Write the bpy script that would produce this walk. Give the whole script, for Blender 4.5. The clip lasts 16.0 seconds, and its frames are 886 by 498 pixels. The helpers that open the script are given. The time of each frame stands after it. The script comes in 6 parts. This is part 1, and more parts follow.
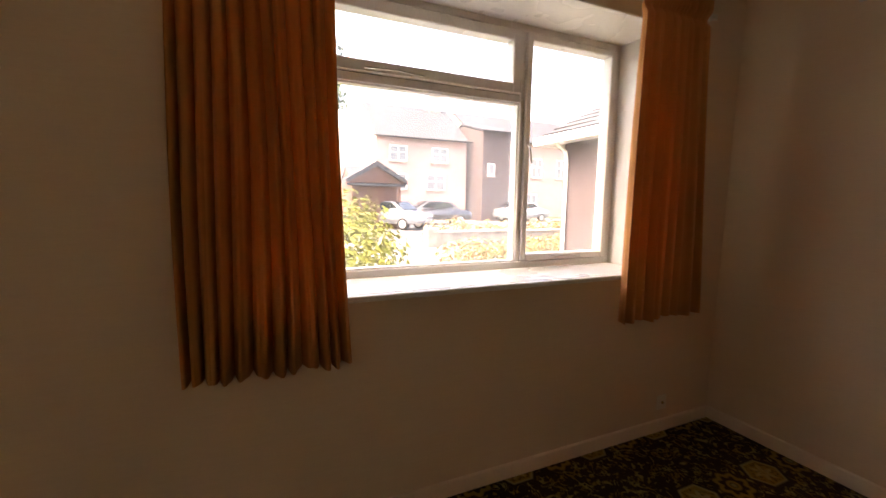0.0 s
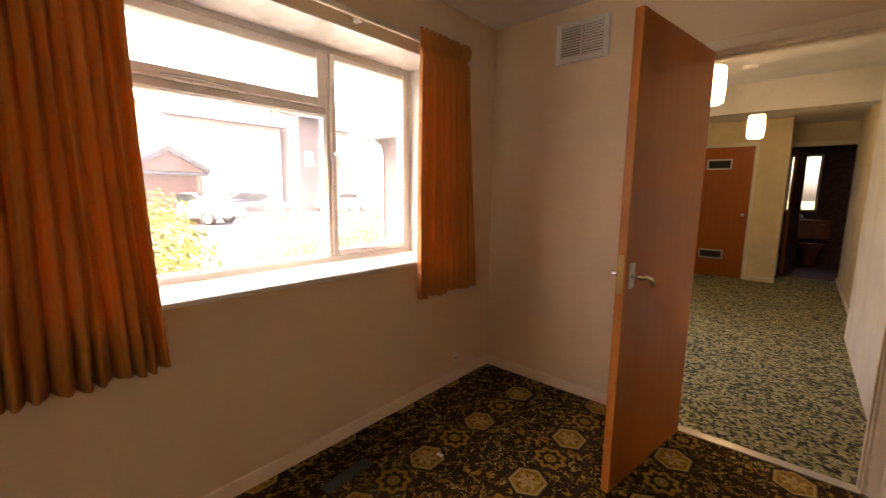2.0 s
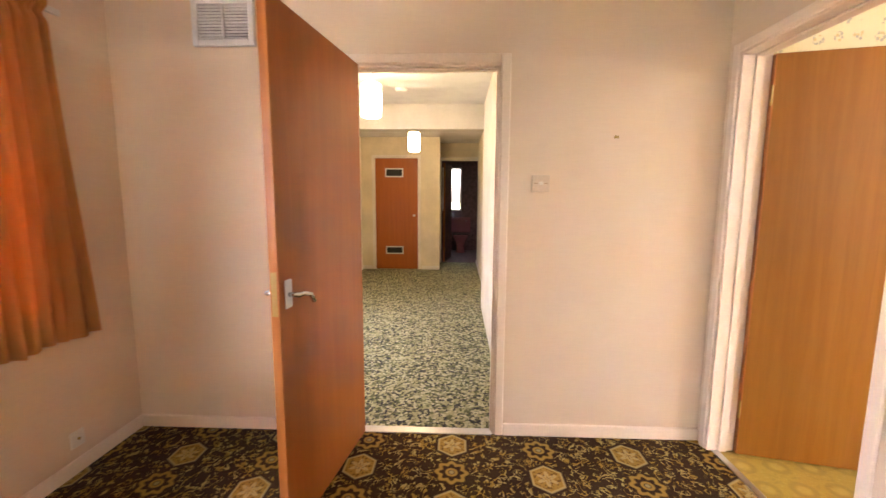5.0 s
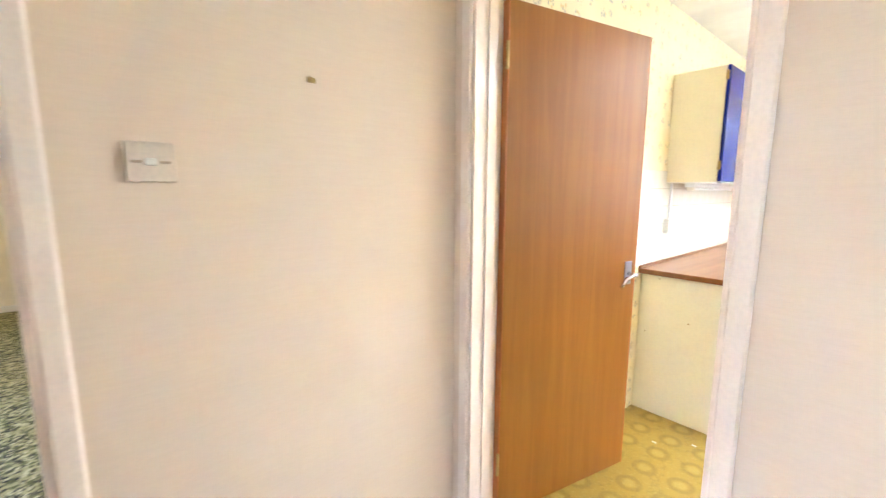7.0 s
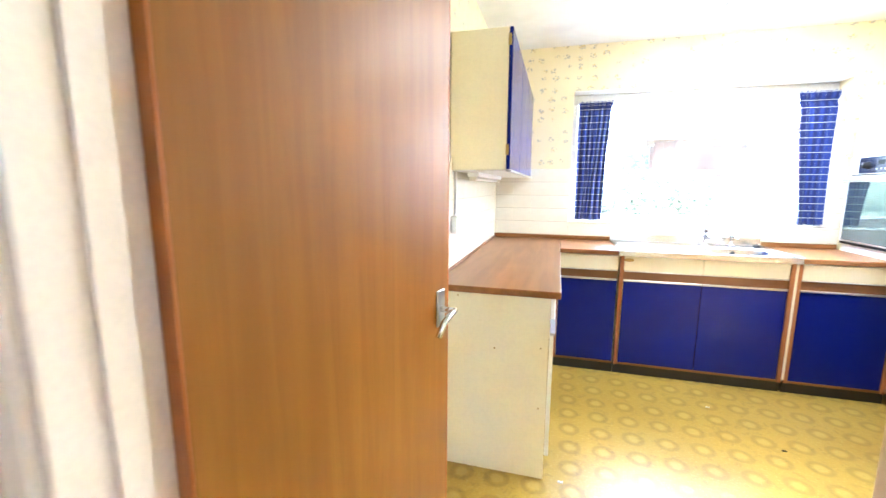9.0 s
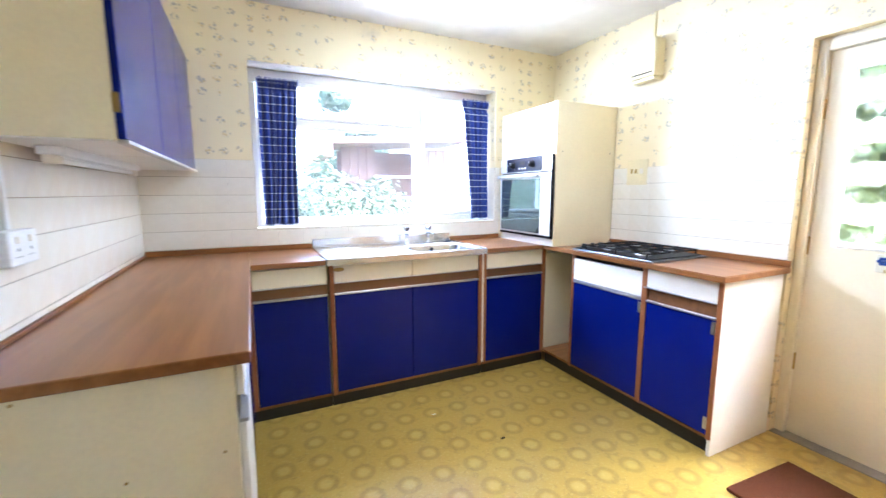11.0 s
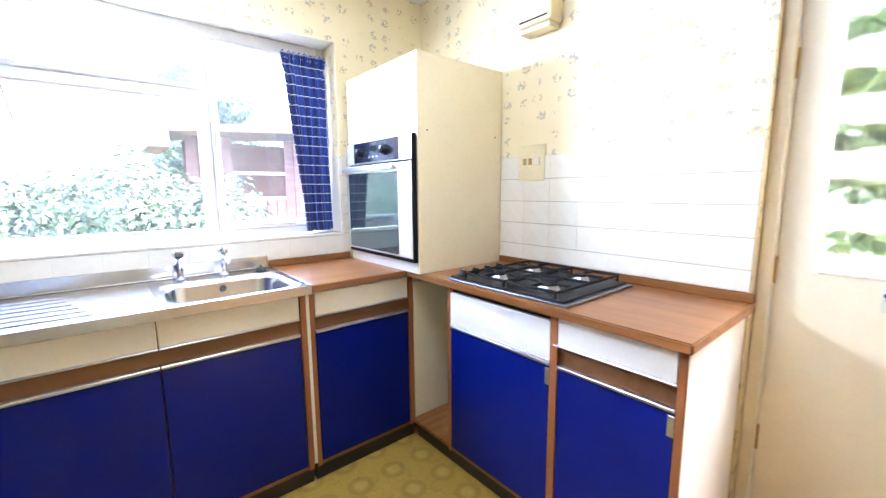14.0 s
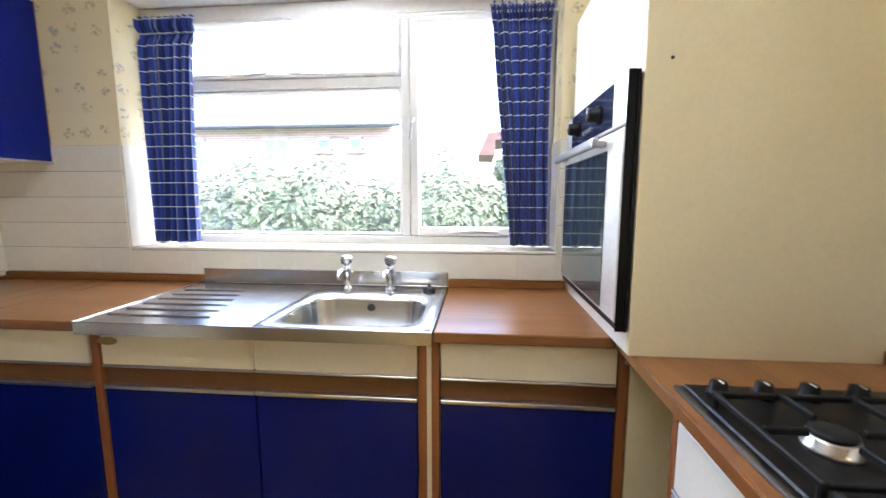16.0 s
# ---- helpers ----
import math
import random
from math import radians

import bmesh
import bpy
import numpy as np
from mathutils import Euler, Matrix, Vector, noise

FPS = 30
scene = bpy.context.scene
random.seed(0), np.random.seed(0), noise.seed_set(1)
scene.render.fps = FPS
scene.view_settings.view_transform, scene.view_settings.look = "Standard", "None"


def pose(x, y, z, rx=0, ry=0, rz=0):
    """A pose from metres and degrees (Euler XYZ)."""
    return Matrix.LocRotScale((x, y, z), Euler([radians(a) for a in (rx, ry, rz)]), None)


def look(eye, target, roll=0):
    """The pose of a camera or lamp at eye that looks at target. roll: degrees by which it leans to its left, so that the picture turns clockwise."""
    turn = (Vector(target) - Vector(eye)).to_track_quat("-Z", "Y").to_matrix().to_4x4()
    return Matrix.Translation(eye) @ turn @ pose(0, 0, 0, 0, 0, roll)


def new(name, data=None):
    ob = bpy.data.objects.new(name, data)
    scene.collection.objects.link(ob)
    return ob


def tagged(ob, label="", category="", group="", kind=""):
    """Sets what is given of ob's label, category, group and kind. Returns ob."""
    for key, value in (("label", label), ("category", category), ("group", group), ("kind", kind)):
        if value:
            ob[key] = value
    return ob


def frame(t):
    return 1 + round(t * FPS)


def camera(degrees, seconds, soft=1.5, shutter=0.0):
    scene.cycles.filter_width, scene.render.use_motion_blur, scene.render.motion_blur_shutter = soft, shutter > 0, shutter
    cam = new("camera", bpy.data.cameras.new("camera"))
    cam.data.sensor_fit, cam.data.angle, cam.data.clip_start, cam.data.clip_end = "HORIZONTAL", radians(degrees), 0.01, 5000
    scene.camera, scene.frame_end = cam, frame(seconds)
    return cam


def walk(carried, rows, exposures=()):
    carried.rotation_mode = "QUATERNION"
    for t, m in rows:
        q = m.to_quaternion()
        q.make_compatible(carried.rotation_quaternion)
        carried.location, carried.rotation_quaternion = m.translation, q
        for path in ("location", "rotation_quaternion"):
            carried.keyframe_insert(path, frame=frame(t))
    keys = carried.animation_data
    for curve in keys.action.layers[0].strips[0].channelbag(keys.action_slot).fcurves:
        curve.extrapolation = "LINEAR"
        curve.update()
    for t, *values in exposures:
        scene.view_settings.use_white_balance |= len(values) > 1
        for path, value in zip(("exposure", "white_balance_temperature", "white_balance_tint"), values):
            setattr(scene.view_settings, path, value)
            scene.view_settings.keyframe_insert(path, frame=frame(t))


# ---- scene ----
cam = camera(95.3, 16.0, 1.4, 0.3)
PATH = [
    (0, (0.355, 0.08, 1.231), (1.162, 1.894, 0.989), 0.9),
    (0.5, (0.235, -0.052, 1.238), (1.281, 1.635, 0.993), 0.9),
    (1, (0.236, -0.135, 1.292), (1.475, 1.411, 1.017), 0.8),
    (1.5, (0.232, -0.169, 1.301), (1.592, 1.27, 1.019), 0.9),
    (2, (0.233, -0.207, 1.302), (1.717, 1.103, 1.019), 0.7),
    (2.5, (0.229, -0.247, 1.301), (1.827, 0.925, 1.03), 0.7),
    (3, (0.253, -0.277, 1.305), (1.965, 0.723, 1.042), 0.7),
    (3.5, (0.287, -0.318, 1.307), (2.097, 0.492, 1.045), 0.6),
    (3.7, (0.299, -0.316, 1.31), (2.146, 0.408, 1.05), 0.6),
    (6, (0.965, -0.381, 1.319), (2.873, -0.92, 1.058), -0.0),
    (6.5, (1.263, -0.508, 1.314), (3.031, -1.402, 1.04), -0.0),
    (7, (1.575, -0.654, 1.338), (3.076, -1.944, 1.05), 0.2),
    (7.5, (1.79, -0.866, 1.33), (3.036, -2.4, 1.024), 0.4),
    (8, (1.933, -1.049, 1.333), (2.946, -2.744, 1.012), 0.3),
    (10.3, (2.134, -1.84, 1.274), (1.84, -3.799, 0.995), 0.0),
    (10.5, (2.119, -1.9, 1.275), (1.662, -3.828, 1.0), -0.1),
    (11, (2.039, -2.05, 1.255), (1.186, -3.838, 0.98), -0.1),
    (11.5, (1.883, -2.16, 1.245), (0.802, -3.82, 0.968), -0.3),
    (12, (1.763, -2.238, 1.253), (0.437, -3.708, 0.97), -0.2),
    (12.5, (1.626, -2.334, 1.283), (0.07, -3.556, 0.986), -0.4),
    (13, (1.47, -2.41, 1.272), (-0.075, -3.644, 0.972), -0.5),
    (13.5, (1.357, -2.565, 1.255), (-0.029, -3.977, 0.964), -0.6),
    (14, (1.243, -2.755, 1.263), (-0.024, -4.275, 0.978), -0.5),
    (14.5, (1.078, -2.909, 1.248), (0.035, -4.592, 0.967), -0.6),
    (15, (0.812, -3.037, 1.245), (0.18, -4.914, 0.964), -0.8),
    (15.5, (0.645, -3.175, 1.225), (0.403, -5.142, 0.956), -0.6),
    (16, (0.506, -3.298, 1.245), (0.684, -5.274, 0.989), -0.0),
]
EXPOSURES = [(0, 3.65, 8100, 20), (1.5, 4.3, 8600, 25), (3.5, 5.35, 8900, 33), (6, 6.35, 5600, 16), (7, 6.35, 5500, 9), (8, 6.4, 5400, 4), (10.5, 5.5, 5100, 11), (11.2, 5.22, 4950, 12), (12.5, 5.2, 5000, 13), (14.5, 5.12, 5200, 13), (15.5, 4.65, 5500, 12), (16, 4.4, 5650, 11)]
walk(cam, [(t, look(eye, target, roll)) for t, eye, target, roll in PATH], EXPOSURES)

# ---- daylight: a bright overcast sky with a broad weak sun ----
world = bpy.data.worlds.new("sky")
scene.world = world
world.use_nodes = True
wt = world.node_tree
sky = wt.nodes.new("ShaderNodeTexSky")
sky.sky_type, sky.sun_disc = "NISHITA", False
sky.sun_elevation, sky.sun_rotation = radians(60), radians(270)
sky.air_density, sky.dust_density, sky.ozone_density = 1.0, 6.0, 0.6
wt.links.new(sky.outputs[0], wt.nodes["Background"].inputs[0])
wt.nodes["Background"].inputs[1].default_value = 0.15
sun = new("sun", bpy.data.lights.new("sun", "SUN"))
sun.data.energy, sun.data.angle, sun.data.color = 0.4, radians(40), (1.0, 0.96, 0.9)
sun.matrix_basis = look((0, 0, 30), (0.5, 0, 30 - 0.866))
# added lamp in the kitchen window's top-light opening, for bright sky above roofs
pane_lamp = new("kitchen_sky_stand_in", bpy.data.lights.new("kitchen_sky_stand_in", "AREA"))
pane_lamp.data.shape, pane_lamp.data.size, pane_lamp.data.size_y = "RECTANGLE", 0.55, 0.16
pane_lamp.data.spread = radians(120)
pane_lamp.data.energy, pane_lamp.data.color = 0.8, (0.97, 0.98, 1.0)
pane_lamp.matrix_basis = look((1.24, -5.15, 1.87), (-0.1, -3.0, 1.25))


# ---- node helpers ----
def put(t, sock, v):
    if isinstance(v, bpy.types.NodeSocket):
        t.links.new(v, sock)
    elif isinstance(v, (tuple, list)) and len(v) == 3 and sock.type == "RGBA":
        sock.default_value = (*v, 1)
    else:
        sock.default_value = v


def mth(t, op, a, b=0.0, c=0.0):
    n = t.nodes.new("ShaderNodeMath")
    n.operation = op
    for s, v in zip(n.inputs, (a, b, c)):
        put(t, s, v)
    return n.outputs[0]


def mix(t, f, a, b, kind="MIX"):
    n = t.nodes.new("ShaderNodeMix")
    n.data_type, n.blend_type = "RGBA", kind
    put(t, n.inputs[0], f), put(t, n.inputs[6], a), put(t, n.inputs[7], b)
    return n.outputs[2]


def step(t, v, lo, hi):
    """0 under lo, 1 over hi, smooth between."""
    n = t.nodes.new("ShaderNodeMapRange")
    n.interpolation_type = "SMOOTHSTEP"
    for s, x in zip(n.inputs, (v, lo, hi, 0.0, 1.0)):
        put(t, s, x)
    return n.outputs[0]


def coords(t, scale=(1, 1, 1), turn=(0, 0, 0), uv=False):
    n, m = t.nodes.new("ShaderNodeTexCoord"), t.nodes.new("ShaderNodeMapping")
    t.links.new(n.outputs["UV" if uv else "Object"], m.inputs[0])
    m.inputs[3].default_value, m.inputs[2].default_value = scale, turn
    return m.outputs[0]


def xyz(t, v):
    n = t.nodes.new("ShaderNodeSeparateXYZ")
    t.links.new(v, n.inputs[0])
    return n.outputs


def nz(t, vec, scale, detail=4.0, rough=0.55, warp=0.0):
    n = t.nodes.new("ShaderNodeTexNoise")
    put(t, n.inputs["Vector"], vec)
    n.inputs["Scale"].default_value, n.inputs["Detail"].default_value = scale, detail
    n.inputs["Roughness"].default_value, n.inputs["Distortion"].default_value = rough, warp
    return n.outputs[0]


def bump(t, b, height, strength, dist=0.002):
    n = t.nodes.new("ShaderNodeBump")
    n.inputs["Strength"].default_value, n.inputs["Distance"].default_value = strength, dist
    t.links.new(height, n.inputs["Height"])
    t.links.new(n.outputs[0], b.inputs["Normal"])


def base(name, rough=0.5, metal=0.0):
    m = bpy.data.materials.new(name)
    m.use_nodes = True
    b = m.node_tree.nodes["Principled BSDF"]
    b.inputs["Roughness"].default_value, b.inputs["Metallic"].default_value = rough, metal
    return m, m.node_tree, b


def surf(name, col, col2=None, rough=0.5, scale=3.0, fine=90.0, bmp=0.15, metal=0.0, stretch=(1, 1, 1), coat=0.0, tone=0.08, vary=0.0, spec=0.5):
    """A painted, printed or bare surface: broad mottling, fine grain, a little relief and uneven gloss."""
    m, t, b = base(name, rough, metal)
    v = coords(t, stretch)
    big, small = nz(t, v, scale, 3), nz(t, v, fine, 3)
    col2 = col2 or tuple(c * 0.86 for c in col)
    c = mix(t, step(t, big, 0.3, 0.7), col, col2)
    c = mix(t, mth(t, "MULTIPLY", step(t, small, 0.35, 0.7), tone), c, (0, 0, 0))
    if vary:
        o = t.nodes.new("ShaderNodeObjectInfo")
        c = mix(t, mth(t, "MULTIPLY", o.outputs["Random"], vary), c, (0.25, 0.2, 0.12))
    put(t, b.inputs["Base Color"], c)
    put(t, b.inputs["Roughness"], mth(t, "ADD", rough - 0.06, mth(t, "MULTIPLY", big, 0.12)))
    b.inputs["Coat Weight"].default_value, b.inputs["Specular IOR Level"].default_value = coat, spec
    if bmp:
        bump(t, b, small, bmp)
    return m


def wood(name, dark, light, axis="z", rough=0.35, scale=1.0, coat=0.0, relief=0.08, fleck=0.22):
    """Veneer or wood-print laminate with its grain along one axis."""
    m, t, b = base(name, rough)
    k = {"x": (1.2, 22, 22), "y": (22, 1.2, 22), "z": (22, 22, 1.2)}[axis]
    v = coords(t, tuple(scale * i for i in k))
    a, f = nz(t, v, 1.1, 5, 0.6, 0.6), nz(t, v, 7.0, 4, 0.7)
    wide = nz(t, coords(t, (2, 2, 0.6)), 1.4, 2)
    c = mix(t, step(t, a, 0.3, 0.72), dark, light)
    c = mix(t, mth(t, "MULTIPLY", step(t, f, 0.5, 0.8), fleck), c, tuple(x * 0.55 for x in dark))
    c = mix(t, mth(t, "MULTIPLY", step(t, wide, 0.35, 0.75), 0.22), c, tuple(x * 0.8 for x in dark))
    put(t, b.inputs["Base Color"], c)
    put(t, b.inputs["Roughness"], mth(t, "ADD", rough - 0.02, mth(t, "MULTIPLY", f, 0.04)))
    b.inputs["Coat Weight"].default_value, b.inputs["Specular IOR Level"].default_value = coat, 0.28
    if relief:
        bump(t, b, f, relief, 0.001)
    return m


def laminate(name, dark, light, axis, rough):
    """Smooth wood-print laminate with soft broad grain."""
    m, t, b = base(name, rough)
    k = {"x": (0.7, 9, 9), "y": (9, 0.7, 9)}[axis]
    a = nz(t, coords(t, k), 2.2, 4, 0.55, 0.4)
    worn = nz(t, coords(t), 2.2, 2)
    c = mix(t, step(t, a, 0.3, 0.7), dark, light)
    put(t, b.inputs["Base Color"], mix(t, mth(t, "MULTIPLY", step(t, worn, 0.4, 0.7), 0.12), c, (0.34, 0.2, 0.1)))
    b.inputs["Specular IOR Level"].default_value = 0.4
    return m


# ---- materials ----
def dining_paper():
    """Warm cream wallpaper with a fine woven, slubbed relief."""
    m, t, b = base("woven_wallpaper", 0.75)
    slub = nz(t, coords(t, (3, 3, 40)), 3.0, 4)
    thread = nz(t, coords(t, (9, 9, 160)), 6.0, 3)
    stain = nz(t, coords(t), 0.9, 4)
    c = mix(t, step(t, slub, 0.3, 0.7), (0.75, 0.60, 0.435), (0.735, 0.585, 0.42))
    c = mix(t, mth(t, "MULTIPLY", step(t, thread, 0.45, 0.7), 0.07), c, (0.45, 0.35, 0.27))
    c = mix(t, mth(t, "MULTIPLY", step(t, stain, 0.55, 0.8), 0.22), c, (0.60, 0.47, 0.35))
    put(t, b.inputs["Base Color"], c)
    bump(t, b, thread, 0.12, 0.001)
    return m


def kitchen_paper():
    """Yellowed vinyl wallpaper with small scattered grey-blue and ochre sprigs."""
    m, t, b = base("sprig_wallpaper", 0.55)
    p = xyz(t, coords(t))
    u = mth(t, "ADD", p[0], p[1])
    cb = t.nodes.new("ShaderNodeCombineXYZ")
    t.links.new(u, cb.inputs[0]), t.links.new(p[2], cb.inputs[1])
    wob = nz(t, cb.outputs[0], 95, 2)
    flat = t.nodes.new("ShaderNodeMapping")
    flat.inputs[3].default_value = (1.0, 1.2, 1.0)
    t.links.new(cb.outputs[0], flat.inputs[0])
    w = t.nodes.new("ShaderNodeTexVoronoi")
    w.inputs["Scale"].default_value, w.inputs["Randomness"].default_value = 10.5, 0.35
    t.links.new(flat.outputs[0], w.inputs["Vector"])
    leaf = t.nodes.new("ShaderNodeTexVoronoi")
    leaf.inputs["Scale"].default_value = 62.0
    t.links.new(cb.outputs[0], leaf.inputs["Vector"])
    d = mth(t, "ADD", w.outputs["Distance"], mth(t, "MULTIPLY", mth(t, "SUBTRACT", wob, 0.5), 0.30))
    near = mth(t, "SUBTRACT", 1.0, step(t, d, 0.25, 0.32))
    petal = mth(t, "SUBTRACT", 1.0, step(t, mth(t, "ADD", leaf.outputs["Distance"], mth(t, "MULTIPLY", mth(t, "SUBTRACT", wob, 0.5), 0.5)), 0.44, 0.58))
    spot = mth(t, "MULTIPLY", near, petal)
    hue = xyz(t, leaf.outputs["Color"])
    ink = mix(t, step(t, hue[0], 0.62, 0.70), (0.27, 0.27, 0.27), (0.56, 0.40, 0.14))
    ground = mix(t, step(t, nz(t, cb.outputs[0], 2.2, 4), 0.3, 0.75), (0.80, 0.71, 0.47), (0.755, 0.65, 0.40))
    # an old damp smudge under the ceiling above the window
    dx, dz = mth(t, "MULTIPLY", mth(t, "SUBTRACT", p[0], 1.18), 0.55), mth(t, "SUBTRACT", p[2], 2.325)
    away = mth(t, "POWER", mth(t, "ADD", mth(t, "MULTIPLY", dx, dx), mth(t, "MULTIPLY", dz, dz)), 0.5)
    smudge = mth(t, "MULTIPLY", mth(t, "SUBTRACT", 1.0, step(t, away, 0.01, 0.10)), step(t, nz(t, coords(t), 14, 4), 0.35, 0.65))
    ground = mix(t, mth(t, "MULTIPLY", smudge, 0.4), ground, (0.36, 0.33, 0.29))
    put(t, b.inputs["Base Color"], mix(t, mth(t, "MULTIPLY", spot, 0.62), ground, ink))
    bump(t, b, nz(t, coords(t), 130, 3), 0.15, 0.001)
    return m


def dining_carpet():
    """Dark brown patterned carpet: gold hexagons and round medallions in offset rows, scrolls of leaves between."""
    m, t, b = base("medallion_carpet", 0.95)
    p = xyz(t, coords(t))
    x = mth(t, "ADD", p[0], mth(t, "MULTIPLY", mth(t, "SUBTRACT", 1.055, p[1]), 0.06))
    wob = mth(t, "MULTIPLY", mth(t, "SUBTRACT", nz(t, coords(t), 38, 2), 0.5), 0.03)
    row = mth(t, "DIVIDE", mth(t, "SUBTRACT", p[1], 1.055), 0.455)
    r0 = mth(t, "ROUND", row)
    fy = mth(t, "MULTIPLY", mth(t, "SUBTRACT", row, r0), 0.455)
    xs = mth(t, "ADD", mth(t, "SUBTRACT", x, 1.56), mth(t, "MULTIPLY", r0, 0.2175))

    def near(off):
        q = mth(t, "DIVIDE", mth(t, "SUBTRACT", xs, off), 0.435)
        return mth(t, "MULTIPLY", mth(t, "SUBTRACT", q, mth(t, "ROUND", q)), 0.435)

    hx, cx = near(0.0), near(0.2175)
    ax, ay = mth(t, "ABSOLUTE", hx), mth(t, "ABSOLUTE", fy)
    hexd = mth(t, "MAXIMUM", mth(t, "MULTIPLY", ay, 1.15), mth(t, "ADD", mth(t, "MULTIPLY", ax, 0.9), mth(t, "MULTIPLY", ay, 0.55)))
    circ = mth(t, "POWER", mth(t, "ADD", mth(t, "MULTIPLY", cx, cx), mth(t, "MULTIPLY", fy, fy)), 0.5)
    hexr = mth(t, "POWER", mth(t, "ADD", mth(t, "MULTIPLY", hx, hx), mth(t, "MULTIPLY", fy, fy)), 0.5)
    ang = mth(t, "ARCTAN2", fy, cx)
    angh = mth(t, "ARCTAN2", fy, hx)

    def ring(d, lo, hi, e=0.006):
        return mth(t, "MULTIPLY", step(t, d, lo - e, lo + e), mth(t, "SUBTRACT", 1.0, step(t, d, hi - e, hi + e)))

    petal = mth(t, "MULTIPLY", mth(t, "ADD", mth(t, "COSINE", mth(t, "MULTIPLY", ang, 8.0)), 1.0), 0.008)
    petalh = mth(t, "MULTIPLY", mth(t, "ADD", mth(t, "COSINE", mth(t, "MULTIPLY", angh, 6.0)), 1.0), 0.016)
    gold = mth(t, "MAXIMUM", ring(hexd, -0.02, 0.082), ring(mth(t, "SUBTRACT", circ, petal), 0.045, 0.068))
    gold = mth(t, "MAXIMUM", gold, ring(circ, 0.016, 0.03, 0.004))
    pale = mth(t, "MAXIMUM", ring(hexd, 0.076, 0.088, 0.004), ring(mth(t, "SUBTRACT", hexr, petalh), -0.01, 0.022))
    pale = mth(t, "MAXIMUM", pale, ring(circ, -0.01, 0.012, 0.003))
    dark = mth(t, "MULTIPLY", ring(hexd, -0.02, 0.072), step(t, nz(t, coords(t), 60, 2), 0.52, 0.58))
    # scrolls of leaves fill the ground between the medallions
    far = mth(t, "MULTIPLY", step(t, circ, 0.085, 0.095), step(t, hexd, 0.098, 0.108))
    curl = nz(t, coords(t), 15, 2, 0.5, 1.6)
    line = mth(t, "SUBTRACT", 1.0, step(t, mth(t, "ABSOLUTE", mth(t, "SUBTRACT", curl, 0.5)), 0.022, 0.036))
    bud = step(t, nz(t, coords(t), 31, 2, 0.5, 0.8), 0.60, 0.64)
    leaf = mth(t, "MULTIPLY", mth(t, "MAXIMUM", line, bud), step(t, nz(t, coords(t), 19, 1), 0.42, 0.48))
    leaf = mth(t, "MULTIPLY", leaf, far)
    pile = nz(t, coords(t), 700, 2)
    c = mix(t, step(t, nz(t, coords(t), 3, 3), 0.3, 0.7), (0.050, 0.023, 0.009), (0.034, 0.015, 0.006))
    c = mix(t, mth(t, "MULTIPLY", leaf, 0.9), c, mix(t, step(t, nz(t, coords(t), 17, 1), 0.45, 0.55), (0.36, 0.22, 0.035), (0.44, 0.33, 0.10)))
    c = mix(t, gold, c, (0.36, 0.215, 0.04))
    c = mix(t, mth(t, "MULTIPLY", dark, 0.75), c, (0.10, 0.045, 0.012))
    c = mix(t, mth(t, "MULTIPLY", pale, 0.5), c, (0.62, 0.50, 0.22))
    c = mix(t, mth(t, "MULTIPLY", pile, 0.25), c, (0.01, 0.006, 0.003))
    put(t, b.inputs["Base Color"], c)
    b.inputs["Specular IOR Level"].default_value = 0.15
    bump(t, b, pile, 0.6, 0.004)
    return m


def hall_carpet():
    """Busy sage, cream and charcoal floral carpet."""
    m, t, b = base("floral_carpet", 0.95)
    v = coords(t)
    a = t.nodes.new("ShaderNodeTexVoronoi")
    a.inputs["Scale"].default_value = 58
    t.links.new(v, a.inputs["Vector"])
    h = xyz(t, a.outputs["Color"])
    c = mix(t, step(t, h[0], 0.4, 0.5), (0.10, 0.115, 0.05), (0.37, 0.36, 0.20))
    c = mix(t, step(t, h[1], 0.66, 0.70), c, (0.035, 0.04, 0.045))
    c = mix(t, step(t, h[2], 0.76, 0.8), c, (0.52, 0.50, 0.33))
    c = mix(t, mth(t, "MULTIPLY", step(t, nz(t, v, 34, 3), 0.45, 0.6), 0.4), c, (0.22, 0.22, 0.14))
    pile = nz(t, v, 600, 2)
    put(t, b.inputs["Base Color"], mix(t, mth(t, "MULTIPLY", pile, 0.25), c, (0.02, 0.02, 0.02)))
    b.inputs["Specular IOR Level"].default_value = 0.15
    bump(t, b, pile, 0.6, 0.004)
    return m


